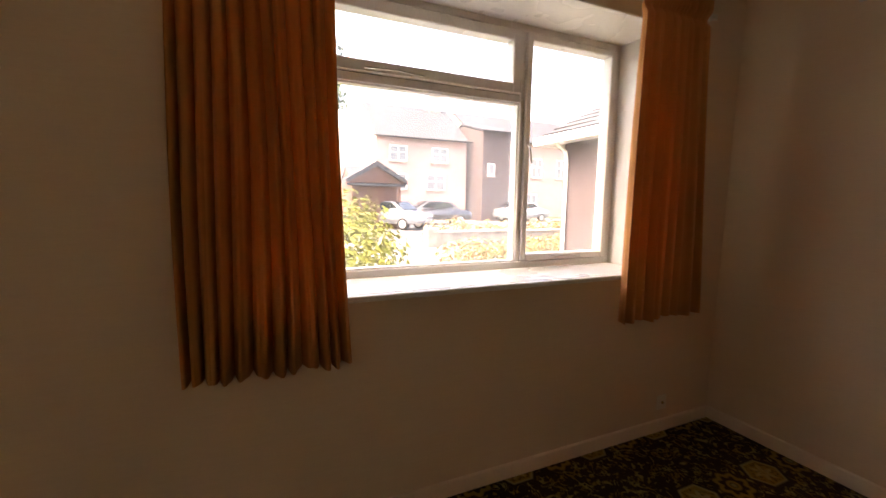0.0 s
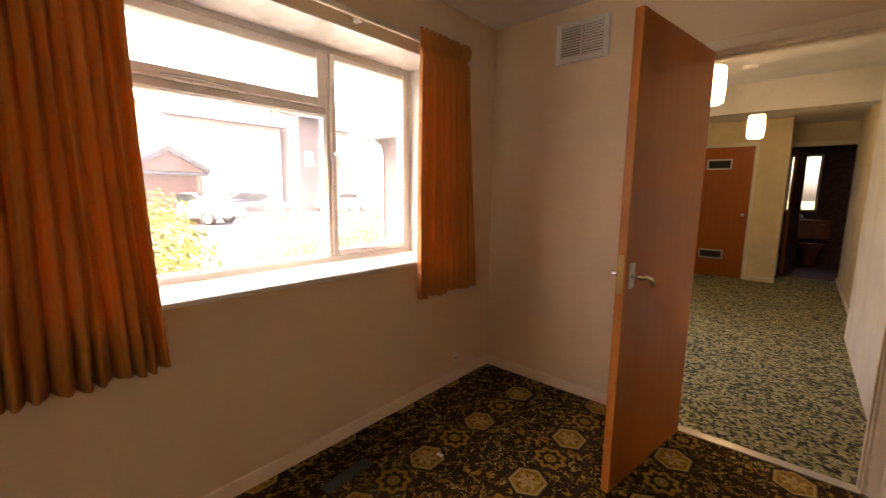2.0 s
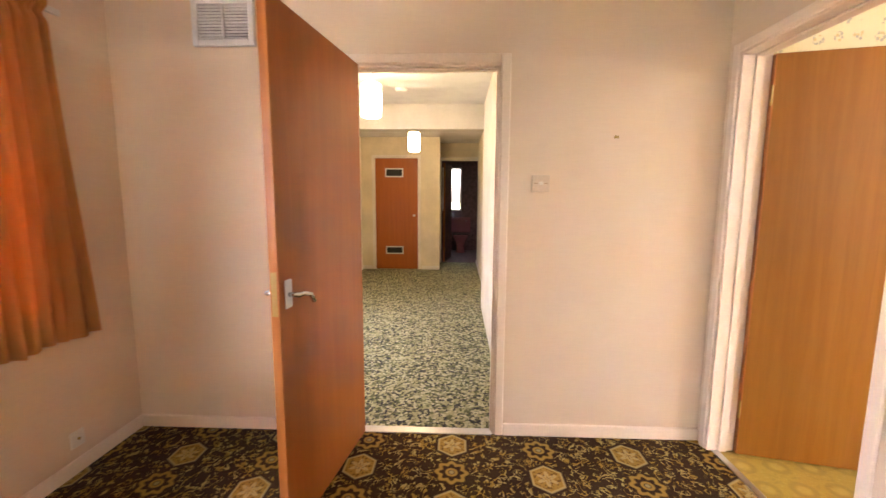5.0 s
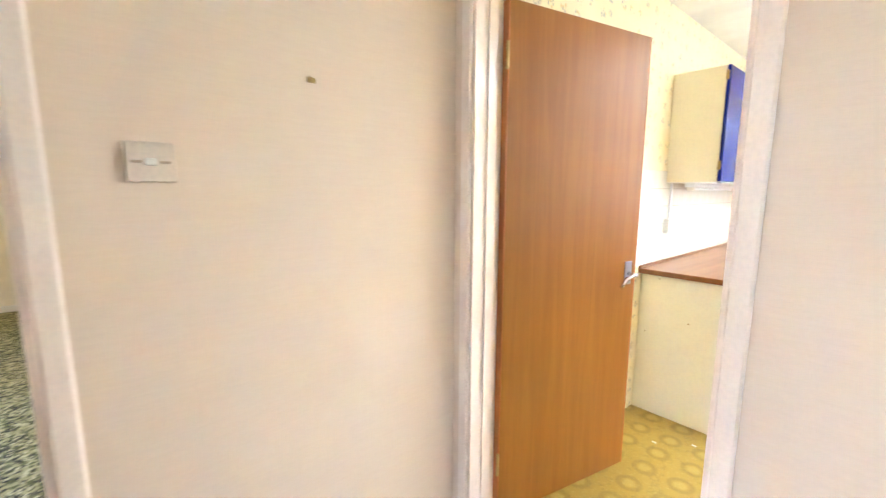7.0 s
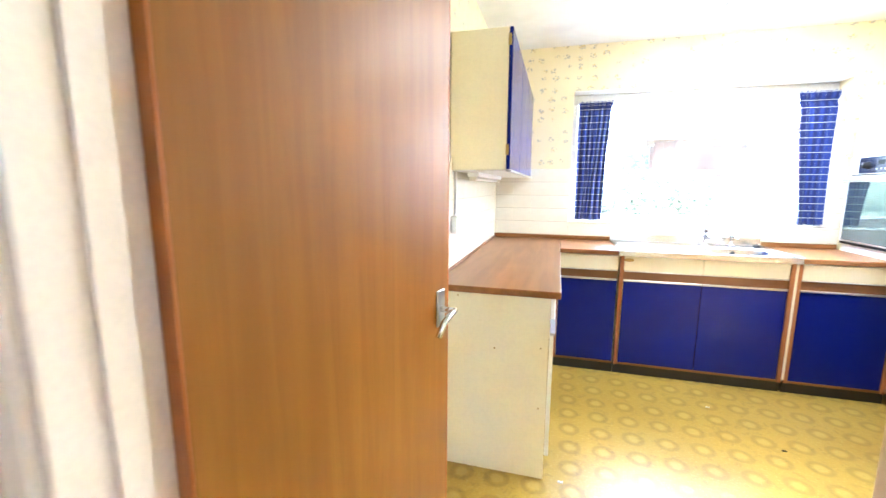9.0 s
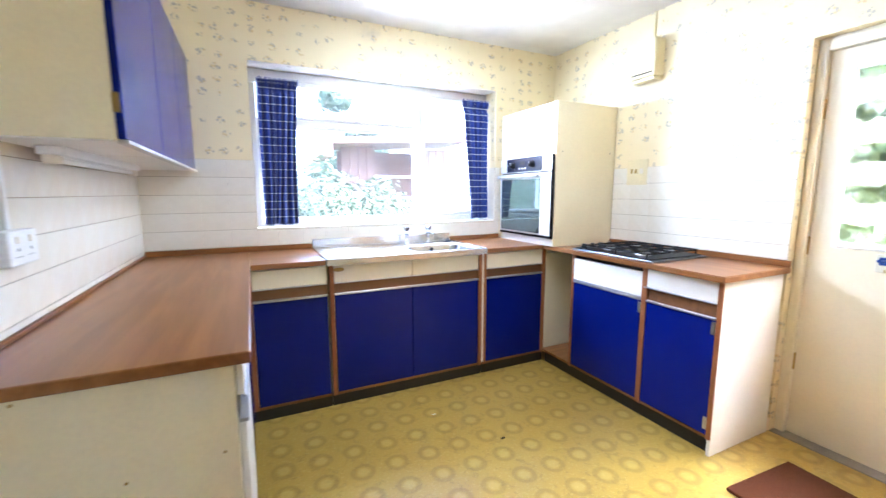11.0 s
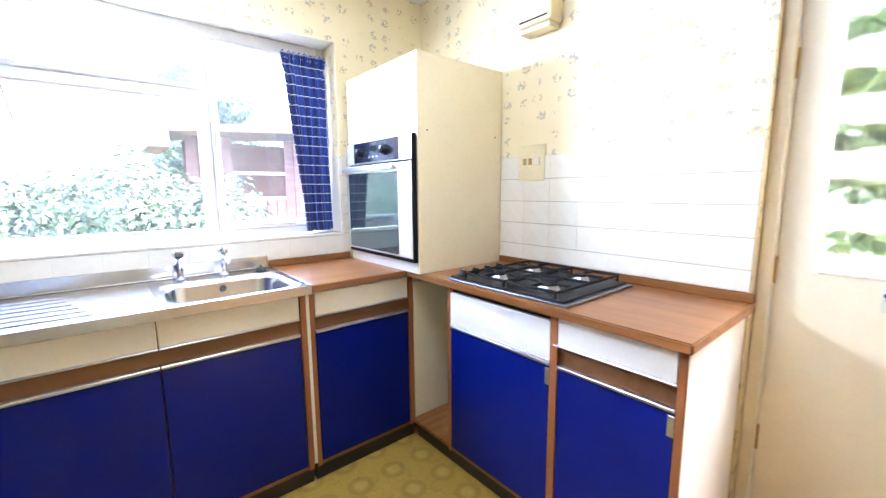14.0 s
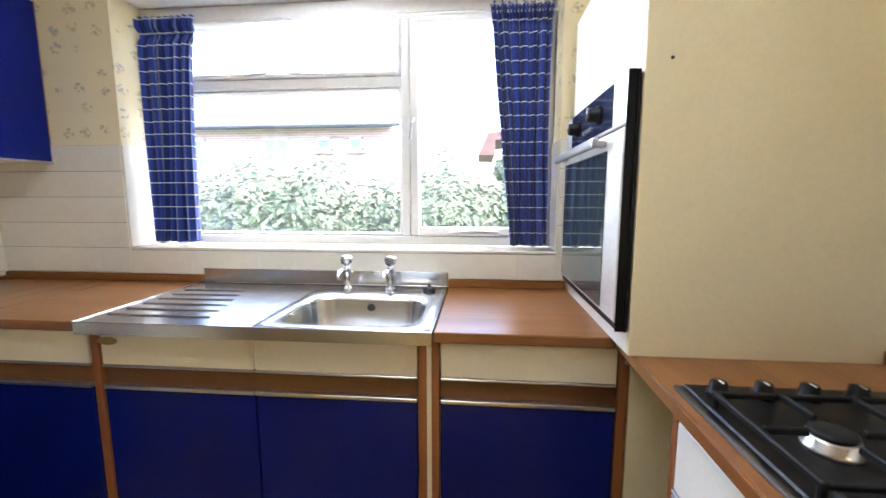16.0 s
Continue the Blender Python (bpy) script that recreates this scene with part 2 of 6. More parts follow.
def vinyl():
    """Mustard cushion vinyl printed with worn rings in a square grid and a marbled ground."""
    m, t, b = base("ring_vinyl", 0.32)
    v = coords(t)
    p = xyz(t, v)
    q = 0.163

    def cell(c, o):
        s = mth(t, "DIVIDE", mth(t, "SUBTRACT", c, o), q)
        return mth(t, "MULTIPLY", mth(t, "SUBTRACT", s, mth(t, "ROUND", s)), q)

    cx, cy = cell(p[0], 1.32), cell(p[1], -3.72)
    n1 = nz(t, v, 14, 4)
    d = mth(t, "POWER", mth(t, "ADD", mth(t, "MULTIPLY", cx, cx), mth(t, "MULTIPLY", cy, cy)), 0.5)
    d = mth(t, "ADD", d, mth(t, "MULTIPLY", mth(t, "SUBTRACT", n1, 0.5), 0.016))
    ring = mth(t, "MULTIPLY", step(t, d, 0.026, 0.042), mth(t, "SUBTRACT", 1.0, step(t, d, 0.050, 0.064)))
    core = mth(t, "SUBTRACT", 1.0, step(t, d, 0.018, 0.034))
    vein = step(t, nz(t, v, 18, 5, 0.65, 1.5), 0.52, 0.66)
    c = mix(t, step(t, nz(t, v, 1.6, 3), 0.3, 0.7), (0.40, 0.268, 0.042), (0.345, 0.225, 0.032))
    c = mix(t, mth(t, "MULTIPLY", vein, 0.55), c, (0.235, 0.155, 0.03))
    c = mix(t, mth(t, "MULTIPLY", step(t, nz(t, v, 75, 3, 0.7), 0.52, 0.66), 0.35), c, (0.50, 0.39, 0.13))
    c = mix(t, mth(t, "MULTIPLY", ring, 0.5), c, (0.22, 0.145, 0.028))
    c = mix(t, mth(t, "MULTIPLY", core, 0.35), c, (0.50, 0.38, 0.12))
    worn = mth(t, "MULTIPLY", step(t, nz(t, v, 1.1, 4), 0.5, 0.75), 0.05)
    c = mix(t, worn, c, (0.62, 0.54, 0.36))
    put(t, b.inputs["Base Color"], c)
    put(t, b.inputs["Roughness"], mth(t, "ADD", 0.24, mth(t, "MULTIPLY", n1, 0.2)))
    bump(t, b, mth(t, "ADD", ring, mth(t, "MULTIPLY", nz(t, v, 120, 3), 0.5)), 0.12, 0.001)
    return m


def check_cloth():
    """Royal blue cotton woven with a pale window-pane check."""
    m, t, b = base("check_cloth", 0.9)
    p = xyz(t, coords(t, uv=True))

    def lines(c, pitch, width):
        s = mth(t, "DIVIDE", c, pitch)
        f = mth(t, "ABSOLUTE", mth(t, "SUBTRACT", s, mth(t, "ROUND", s)))
        return mth(t, "SUBTRACT", 1.0, step(t, f, width * 0.6, width))

    ground = mix(t, lines(p[0], 0.11, 0.3), (0.008, 0.02, 0.15), (0.022, 0.05, 0.30))
    c = mix(t, mth(t, "MULTIPLY", lines(p[0], 0.055, 0.035), 0.5), ground, (0.35, 0.42, 0.6))
    c = mix(t, mth(t, "MULTIPLY", lines(p[1], 0.052, 0.05), 0.9), c, (0.72, 0.75, 0.8))
    weave = nz(t, coords(t), 420, 2)
    put(t, b.inputs["Base Color"], mix(t, mth(t, "MULTIPLY", weave, 0.2), c, (0.0, 0.0, 0.03)))
    b.inputs["Sheen Weight"].default_value = 0.2
    bump(t, b, weave, 0.3, 0.001)
    return m


def orange_cloth():
    """Burnt-orange lined cotton velvet."""
    m, t, b = base("orange_cloth", 0.85)
    weave = nz(t, coords(t, (1, 1, 0.4)), 300, 3)
    fade = nz(t, coords(t, (1, 1, 0.3)), 5, 3)
    c = mix(t, step(t, fade, 0.3, 0.7), (0.60, 0.285, 0.088), (0.50, 0.225, 0.062))
    put(t, b.inputs["Base Color"], mix(t, mth(t, "MULTIPLY", weave, 0.25), c, (0.28, 0.11, 0.03)))
    b.inputs["Sheen Weight"].default_value = 0.05
    tr = t.nodes.new("ShaderNodeBsdfTranslucent")
    tr.inputs[0].default_value = (0.92, 0.34, 0.05, 1)
    ms = t.nodes.new("ShaderNodeMixShader")
    ms.inputs[0].default_value = 0.22
    t.links.new(b.outputs[0], ms.inputs[1]), t.links.new(tr.outputs[0], ms.inputs[2])
    t.links.new(ms.outputs[0], t.nodes["Material Output"].inputs[0])
    bump(t, b, weave, 0.3, 0.001)
    return m


def glass(name, rough=0.0, ripple=0.0, tint=(1, 1, 1)):
    m, t, b = base(name, rough)
    b.inputs["Transmission Weight"].default_value, b.inputs["IOR"].default_value = 1.0, 1.45
    put(t, b.inputs["Base Color"], tint)
    if ripple:
        bump(t, b, nz(t, coords(t), 17, 1), ripple, 0.006)
    return m


def veiled_glass(name, veil):
    """Clear glass with glare haze put into it: a thin translucent white that scatters the daylight."""
    m = glass(name)
    t = m.node_tree
    tr, ms = t.nodes.new("ShaderNodeBsdfTranslucent"), t.nodes.new("ShaderNodeMixShader")
    tr.inputs[0].default_value = (0.92, 0.95, 1.0, 1)
    put(t, ms.inputs[0], mth(t, "MULTIPLY", step(t, nz(t, coords(t), 1.4, 3), 0.2, 0.8), veil))
    t.links.new(t.nodes["Principled BSDF"].outputs[0], ms.inputs[1]), t.links.new(tr.outputs[0], ms.inputs[2])
    t.links.new(ms.outputs[0], t.nodes["Material Output"].inputs[0])
    return m


def bricks(name, c1, c2, mortar):
    m, t, b = base(name, 0.9)
    p = xyz(t, coords(t))
    cb = t.nodes.new("ShaderNodeCombineXYZ")
    t.links.new(mth(t, "ADD", p[0], p[1]), cb.inputs[0]), t.links.new(p[2], cb.inputs[1])
    n = t.nodes.new("ShaderNodeTexBrick")
    t.links.new(cb.outputs[0], n.inputs["Vector"])
    put(t, n.inputs["Color1"], c1), put(t, n.inputs["Color2"], c2), put(t, n.inputs["Mortar"], mortar)
    n.inputs["Scale"].default_value, n.inputs["Mortar Size"].default_value = 1.0, 0.012
    n.inputs["Brick Width"].default_value, n.inputs["Row Height"].default_value = 0.225, 0.075
    c = mix(t, mth(t, "MULTIPLY", nz(t, coords(t), 1.5, 4), 0.35), n.outputs["Color"], tuple(x * 0.6 for x in c1))
    put(t, b.inputs["Base Color"], c)
    bump(t, b, n.outputs["Fac"], -0.4, 0.01)
    return m


def leaves_mat(name, a, c2):
    m, t, b = base(name, 0.75)
    b.inputs["Specular IOR Level"].default_value = 0.2
    g = t.nodes.new("ShaderNodeNewGeometry")
    put(t, b.inputs["Base Color"], mix(t, g.outputs["Random Per Island"], a, c2))
    return m


def glow(name, col, power):
    m, t, b = base(name, 0.4)
    put(t, b.inputs["Base Color"], (0.8, 0.8, 0.78))
    put(t, b.inputs["Emission Color"], col)
    b.inputs["Emission Strength"].default_value = power
    return m


M_PAPER, M_SPRIG, M_CARPET, M_HALLC, M_VINYL = dining_paper(), kitchen_paper(), dining_carpet(), hall_carpet(), vinyl()
M_CHECK, M_ORANGE = check_cloth(), orange_cloth()
M_GLASS, M_OBSCURE = glass("window_glass"), glass("obscure_glass", 0.08, 1.0, (0.84, 0.87, 0.78))
# panes with the glare haze mixed in, stronger at the front
M_VEILED, M_FAINTVEIL = veiled_glass("veiled_window_glass", 0.05), veiled_glass("faintly_veiled_glass", 0.016)
M_CEIL = surf("ceiling_paint", (0.80, 0.78, 0.74), rough=0.9, fine=160, bmp=0.3, tone=0.05)
M_TRIM = surf("cream_gloss_paint", (0.86, 0.73, 0.59), (0.83, 0.695, 0.555), rough=0.3, bmp=0.05, tone=0.05)
M_WHITE = surf("white_gloss_paint", (0.80, 0.79, 0.76), (0.76, 0.74, 0.70), rough=0.28, bmp=0.05, tone=0.04)
M_PLASTER = surf("hall_emulsion", (0.72, 0.64, 0.46), rough=0.8, bmp=0.1)
M_MAGNOLIA = surf("pale_emulsion", (0.78, 0.74, 0.66), rough=0.8, bmp=0.1)
M_SAPELE = wood("sapele_veneer", (0.295, 0.078, 0.011), (0.335, 0.093, 0.014), "z", 0.38, coat=0.12, fleck=0.12)
M_SAPEDGE = wood("sapele_lipping", (0.34, 0.10, 0.02), (0.46, 0.16, 0.035), "z", 0.4)
M_GOLDVEN = wood("golden_veneer", (0.265, 0.100, 0.011), (0.315, 0.124, 0.015), "z", 0.42, fleck=0.15)
M_BEECH = wood("beige_woodgrain", (0.50, 0.31, 0.14), (0.58, 0.385, 0.19), "z", 0.4)
M_TEAKX = laminate("teak_laminate_x", (0.18, 0.068, 0.015), (0.275, 0.118, 0.034), "x", 0.3)
M_TEAKY = laminate("teak_laminate_y", (0.18, 0.068, 0.015), (0.275, 0.118, 0.034), "y", 0.3)
# darker copy of the teak: the finger gaps' shade is in its colour
M_RAILSHADE = laminate("shaded_teak_rail", (0.115, 0.047, 0.014), (0.165, 0.072, 0.022), "x", 0.42)
M_TEAKZ = wood("teak_stile", (0.24, 0.085, 0.028), (0.34, 0.14, 0.05), "z", 0.4)
M_BLUE = surf("blue_laminate", (0.0045, 0.0105, 0.15), (0.0052, 0.0118, 0.17), rough=0.2, fine=200, bmp=0.02, tone=0.03, spec=0.22)
M_CREAM = surf("cream_laminate", (0.80, 0.735, 0.52), (0.775, 0.70, 0.48), rough=0.38, bmp=0.04, tone=0.04)
M_DRAWER = surf("ivory_laminate", (0.78, 0.73, 0.58), (0.75, 0.69, 0.53), rough=0.35, bmp=0.03, tone=0.03)
M_WHITELAM = surf("white_laminate", (0.82, 0.80, 0.74), (0.79, 0.76, 0.69), rough=0.35, bmp=0.03, tone=0.03)
M_TILE = surf("glazed_tile", (0.80, 0.77, 0.68), (0.78, 0.73, 0.62), rough=0.12, fine=30, bmp=0.05, tone=0.03, vary=0.004)
M_GROUT = surf("grout", (0.38, 0.33, 0.24), rough=0.9)
M_BLACK = surf("black_vinyl", (0.012, 0.012, 0.012), rough=0.45, bmp=0.05)
M_ENAMEL = surf("black_enamel", (0.008, 0.008, 0.009), rough=0.36, bmp=0.02, spec=0.14)
M_IRON = surf("cast_iron", (0.010, 0.010, 0.011), rough=0.6, bmp=0.3, spec=0.2)
M_STEEL = surf("brushed_steel", (0.62, 0.61, 0.59), (0.56, 0.55, 0.53), rough=0.24, metal=1.0, fine=60, stretch=(1, 14, 14), bmp=0.05)
M_OVENST = surf("bright_oven_steel", (0.82, 0.81, 0.79), (0.78, 0.77, 0.75), rough=0.38, metal=0.75, fine=60, bmp=0.03)
M_HOBST = surf("dark_hob_steel", (0.20, 0.20, 0.205), (0.16, 0.16, 0.165), rough=0.3, metal=1.0, fine=60, bmp=0.03)
M_CHROME = surf("chrome", (0.75, 0.75, 0.76), rough=0.09, metal=1.0, bmp=0.0)
M_ALU = surf("satin_aluminium", (0.62, 0.61, 0.60), rough=0.32, metal=1.0, bmp=0.03)
M_BRASS = surf("worn_brass", (0.45, 0.32, 0.12), rough=0.35, metal=1.0, bmp=0.05)
M_OVENG = surf("oven_glass", (0.16, 0.20, 0.21), (0.15, 0.19, 0.20), rough=0.05, metal=0.8, bmp=0.0, tone=0.0)
M_PANELG = surf("panel_glass", (0.02, 0.024, 0.045), rough=0.1, bmp=0.0, tone=0.0)
M_YELLOWP = surf("yellowed_plastic", (0.78, 0.69, 0.42), rough=0.4, bmp=0.03)
M_IVORYP = surf("ivory_plastic", (0.80, 0.74, 0.62), rough=0.35, bmp=0.03)
M_SWITCH = surf("aged_cream_plastic", (0.72, 0.585, 0.43), rough=0.4, bmp=0.03)
M_AGEDSW = surf("tan_plastic", (0.50, 0.36, 0.23), rough=0.4, bmp=0.03)
M_WHITEP = surf("white_plastic", (0.82, 0.82, 0.80), rough=0.35, bmp=0.02)
M_DOORMAT = surf("brown_doormat", (0.085, 0.028, 0.012), rough=1.0, fine=400, bmp=0.8, tone=0.4, spec=0.08)
M_OPAL = glow("opal_lamp_glass", (1.0, 0.75, 0.42), 0.7)
M_TUBE = glow("fluorescent_diffuser", (1.0, 0.97, 0.9), 0.55)
M_GREYP = surf("dark_grey_plastic", (0.05, 0.052, 0.056), rough=0.55, bmp=0.1)
M_DARK = surf("dark_void", (0.01, 0.009, 0.008), rough=0.9)
M_FLOWER = surf("blue_glaze", (0.02, 0.06, 0.32), rough=0.2)
M_FLOWERW = surf("white_glaze", (0.8, 0.78, 0.66), rough=0.2)
M_GREENG = surf("green_glaze", (0.12, 0.22, 0.05), rough=0.25)
M_MAUVE = surf("mauve_ceramic", (0.28, 0.10, 0.11), rough=0.15)
M_PLUM = surf("plum_wallpaper", (0.16, 0.075, 0.08), (0.08, 0.035, 0.04), rough=0.7, scale=14)
M_BRICKP = bricks("pale_red_brick", (0.42, 0.25, 0.215), (0.37, 0.21, 0.18), (0.5, 0.44, 0.41))
# brick darkened well below its own tone: the walls' shade is in the colour
M_BRICK = bricks("shaded_red_brick", (0.065, 0.036, 0.034), (0.05, 0.028, 0.026), (0.11, 0.10, 0.10))
M_SLATE = surf("grey_roof_tile", (0.050, 0.054, 0.062), (0.036, 0.039, 0.046), rough=0.85, bmp=0.4)
M_TARMAC = surf("worn_tarmac", (0.16, 0.155, 0.15), (0.12, 0.115, 0.11), rough=0.95, bmp=0.5)
M_GRASS = surf("short_grass", (0.07, 0.11, 0.03), (0.10, 0.12, 0.04), rough=1.0, fine=300, bmp=0.7, tone=0.3)
M_STONE = surf("garden_stone", (0.34, 0.31, 0.26), (0.22, 0.2, 0.17), rough=0.95, bmp=0.6)
M_LEAF = leaves_mat("hedge_leaves", (0.075, 0.105, 0.055), (0.12, 0.145, 0.09))
M_LEAFD = leaves_mat("dark_hedge_leaves", (0.11, 0.135, 0.045), (0.15, 0.175, 0.065))
# panes of the far houses, lightened so the colour carries the haze
M_HPANE = surf("hazed_house_glass", (0.22, 0.24, 0.26), rough=0.08, bmp=0.0)
M_LEAFY = leaves_mat("yellow_leaves", (0.20, 0.19, 0.03), (0.12, 0.15, 0.03))
M_BLOOM = leaves_mat("autumn_blooms", (0.45, 0.24, 0.12), (0.16, 0.20, 0.06))
M_BARK = surf("bark", (0.10, 0.075, 0.05), rough=0.95, bmp=0.8)
M_CARS = surf("silver_car_paint", (0.55, 0.57, 0.6), rough=0.2, metal=0.6, bmp=0.0, coat=0.6)
M_CARB = surf("black_car_paint", (0.02, 0.022, 0.03), rough=0.15, bmp=0.0, coat=0.8)
M_CARG = surf("car_glass", (0.02, 0.025, 0.03), rough=0.05, bmp=0.0)
M_RUBBER = surf("rubber", (0.02, 0.02, 0.02), rough=0.8)
M_SHED = wood("shed_boards", (0.12, 0.065, 0.05), (0.18, 0.095, 0.075), "x", 0.8)


# ---- building helpers ----
WORLD_OF = {}


def thing(name, at, label, category, group="", kind="", rz=0, local=False):
    """A top-level Empty at the thing's base; local: its parts are given in its own axes, else in the world's."""
    ob = new(name)
    ob.empty_display_size = 0.05
    ob.matrix_basis = pose(*at, 0, 0, rz)
    WORLD_OF[ob.name] = Matrix() if local else ob.matrix_basis.inverted()
    return tagged(ob, label, category, group, kind)


def part(name, bm, material, parent=None, label="", smooth=False, mods=()):
    me = bpy.data.meshes.new(name)
    bm.normal_update()
    bm.to_mesh(me)
    bm.free()
    me.materials.append(material)
    if smooth:
        me.shade_smooth()
    ob = new(name, me)
    if parent:
        ob.parent = parent
        ob.matrix_parent_inverse = WORLD_OF.get(parent.name, Matrix())
    if label:
        ob["label"] = label
    return ob


def box(bm, x0, x1, y0, y1, z0, z1, bev=0.0, seg=2):
    r = bmesh.ops.create_cube(bm, size=1.0, matrix=Matrix.Translation(((x0 + x1) / 2, (y0 + y1) / 2, (z0 + z1) / 2)) @ Matrix.Diagonal((abs(x1 - x0), abs(y1 - y0), abs(z1 - z0), 1)))
    if bev:
        es = list({e for v in r["verts"] for e in v.link_edges})
        bmesh.ops.bevel(bm, geom=es, offset=bev, segments=seg, affect="EDGES", profile=0.5)
    return bm


def bx(x0, x1, y0, y1, z0, z1, bev=0.0, seg=2):
    return box(bmesh.new(), x0, x1, y0, y1, z0, z1, bev, seg)


def cyl(bm, p0, p1, r0, r1=None, n=20):
    a, b = Vector(p0), Vector(p1)
    m = Matrix.Translation((a + b) / 2) @ (b - a).to_track_quat("Z", "Y").to_matrix().to_4x4()
    bmesh.ops.create_cone(bm, cap_ends=True, segments=n, radius1=r0, radius2=r0 if r1 is None else r1, depth=(b - a).length, matrix=m)
    return bm


def lathe(bm, at, rings, n=24, axis="z"):
    """A turned body: rings of (radius, height) from the foot up, about an axis through at."""
    rows = []
    for r, h in rings:
        row = []
        for i in range(n):
            a = 2 * math.pi * i / n
            d = {"z": (r * math.cos(a), r * math.sin(a), h), "x": (h, r * math.cos(a), r * math.sin(a)), "y": (r * math.sin(a), h, r * math.cos(a))}[axis]
            row.append(bm.verts.new(Vector(at) + Vector(d)))
        rows.append(row)
    for lo, hi in zip(rows, rows[1:]):
        for i in range(n):
            bm.faces.new((lo[i], lo[(i + 1) % n], hi[(i + 1) % n], hi[i]))
    bm.faces.new(rows[0][::-1]), bm.faces.new(rows[-1])
    return bm


def tube(bm, pts, r, n=10):
    """A bent round bar through pts."""
    pts = [Vector(p) for p in pts]
    rows = []
    for i, p in enumerate(pts):
        d = (pts[min(i + 1, len(pts) - 1)] - pts[max(i - 1, 0)]).normalized()
        u = d.cross(Vector((0.31, 0.52, 0.79))).normalized()
        w = d.cross(u)
        rows.append([bm.verts.new(p + r * (math.cos(2 * math.pi * k / n) * u + math.sin(2 * math.pi * k / n) * w)) for k in range(n)])
    for lo, hi in zip(rows, rows[1:]):
        for k in range(n):
            bm.faces.new((lo[k], lo[(k + 1) % n], hi[(k + 1) % n], hi[k]))
    bm.faces.new(rows[0][::-1]), bm.faces.new(rows[-1])
    return bm


def arc(p0, p1, bulge, n=8):
    a, b, s = Vector(p0), Vector(p1), Vector(bulge)
    return [a.lerp(b, i / n) + s * math.sin(math.pi * i / n) ** 0.5 for i in range(n + 1)]


def prism(bm, outline, axis, lo, hi):
    """An outline of two coordinates drawn out along the third axis."""
    def at(p, h):
        return {"x": (h, *p), "y": (p[0], h, p[1]), "z": (*p, h)}[axis]
    a, b = [bm.verts.new(at(p, lo)) for p in outline], [bm.verts.new(at(p, hi)) for p in outline]
    bm.faces.new(a), bm.faces.new(b[::-1])
    for i in range(len(a)):
        j = (i + 1) % len(a)
        bm.faces.new((a[j], a[i], b[i], b[j]))
    bmesh.ops.recalc_face_normals(bm, faces=bm.faces)
    return bm


def structure(name, bm, material, label, category, smooth=False):
    return tagged(part(name, bm, material, None, "", smooth), label, category, "", "structure")


def wall(name, along, t0, t1, a0, a1, z0, z1, holes, material, label):
    """A straight wall along x or y, t0 to t1 thick, with openings (a0, a1, z0, z1) right through it."""
    bm = bmesh.new()

    def slab(p, q, lo, hi):
        if q - p > 1e-4 and hi - lo > 1e-4:
            box(bm, *((p, q, t0, t1) if along == "x" else (t0, t1, p, q)), lo, hi)
    at = a0
    for h0, h1, l, u in sorted(holes):
        slab(at, h0, z0, z1), slab(h0, h1, z0, l), slab(h0, h1, u, z1)
        at = h1
    slab(at, a1, z0, z1)
    return structure(name, bm, material, label, "wall")


# ---- the shell: dining room, kitchen, hall, bathroom ----
DX, DY, DS, DW = 2.68, 1.49, -1.66, -1.7
KX, KY, KW, KN = 2.61, -4.90, -0.38, -1.79
CZ = 2.40
structure("floor_dining", bx(DW, DX + 0.03, -1.70, DY, -0.12, 0.0), M_CARPET, "dark brown carpet with gold medallions", "floor")
structure("floor_kitchen", bx(KW - 0.12, KX, KY, -1.70, -0.12, -0.001), M_VINYL, "mustard ring-patterned sheet vinyl floor", "floor")
structure("floor_hall", bx(DX + 0.03, 8.8, -2.6, 1.6, -0.12, 0.001), M_HALLC, "sage and cream floral hall carpet", "floor")
structure("floor_side_room", bx(5.3, 8.8, 1.6, 3.6, -0.12, 0.001), M_HALLC, "carpet of a side room", "floor")
structure("ceiling_side_room", bx(5.3, 8.75, 1.62, 3.6, CZ, CZ + 0.12), M_CEIL, "white ceiling of a side room", "ceiling")
structure("floor_bathroom", bx(8.8, 11.2, -2.2, 1.4, -0.12, 0.002), M_PLUM, "dark bathroom floor", "floor")
structure("ceiling_dining", bx(DW, DX, DS, DY, CZ, CZ + 0.12), M_CEIL, "off-white emulsioned ceiling", "ceiling")
structure("ceiling_kitchen", bx(KW, KX, KY, KN, CZ, CZ + 0.12), M_CEIL, "white emulsioned ceiling", "ceiling")
structure("ceiling_hall", bx(DX + 0.1, 8.75, -2.6, 1.62, CZ, CZ + 0.12), M_CEIL, "white emulsioned hall ceiling", "ceiling")
structure("ceiling_bathroom", bx(8.85, 11.2, -2.2, 1.4, CZ, CZ + 0.12), M_CEIL, "white bathroom ceiling", "ceiling")

WX0, WX1, WZ0, WZ1 = 0.23, 2.14, 0.862, 2.065
wall("wall_north", "x", DY, DY + 0.40, DW - 0.1, DX + 0.1, 0, CZ + 0.12, [(WX0, WX1, WZ0, WZ1)], M_PAPER, "cream woven-paper wall with a wide window opening")
# opening added out of view to let extra daylight into the dining room
SW0, SW1 = -1.5, -0.55
wall("wall_west", "y", DW - 0.1, DW, DS, DY, 0, CZ + 0.12, [(SW0, SW1, 0.82, 2.10)], M_PAPER, "cream woven-paper wall with an added, unseen window opening")
HY0, HY1 = -0.53, 0.215
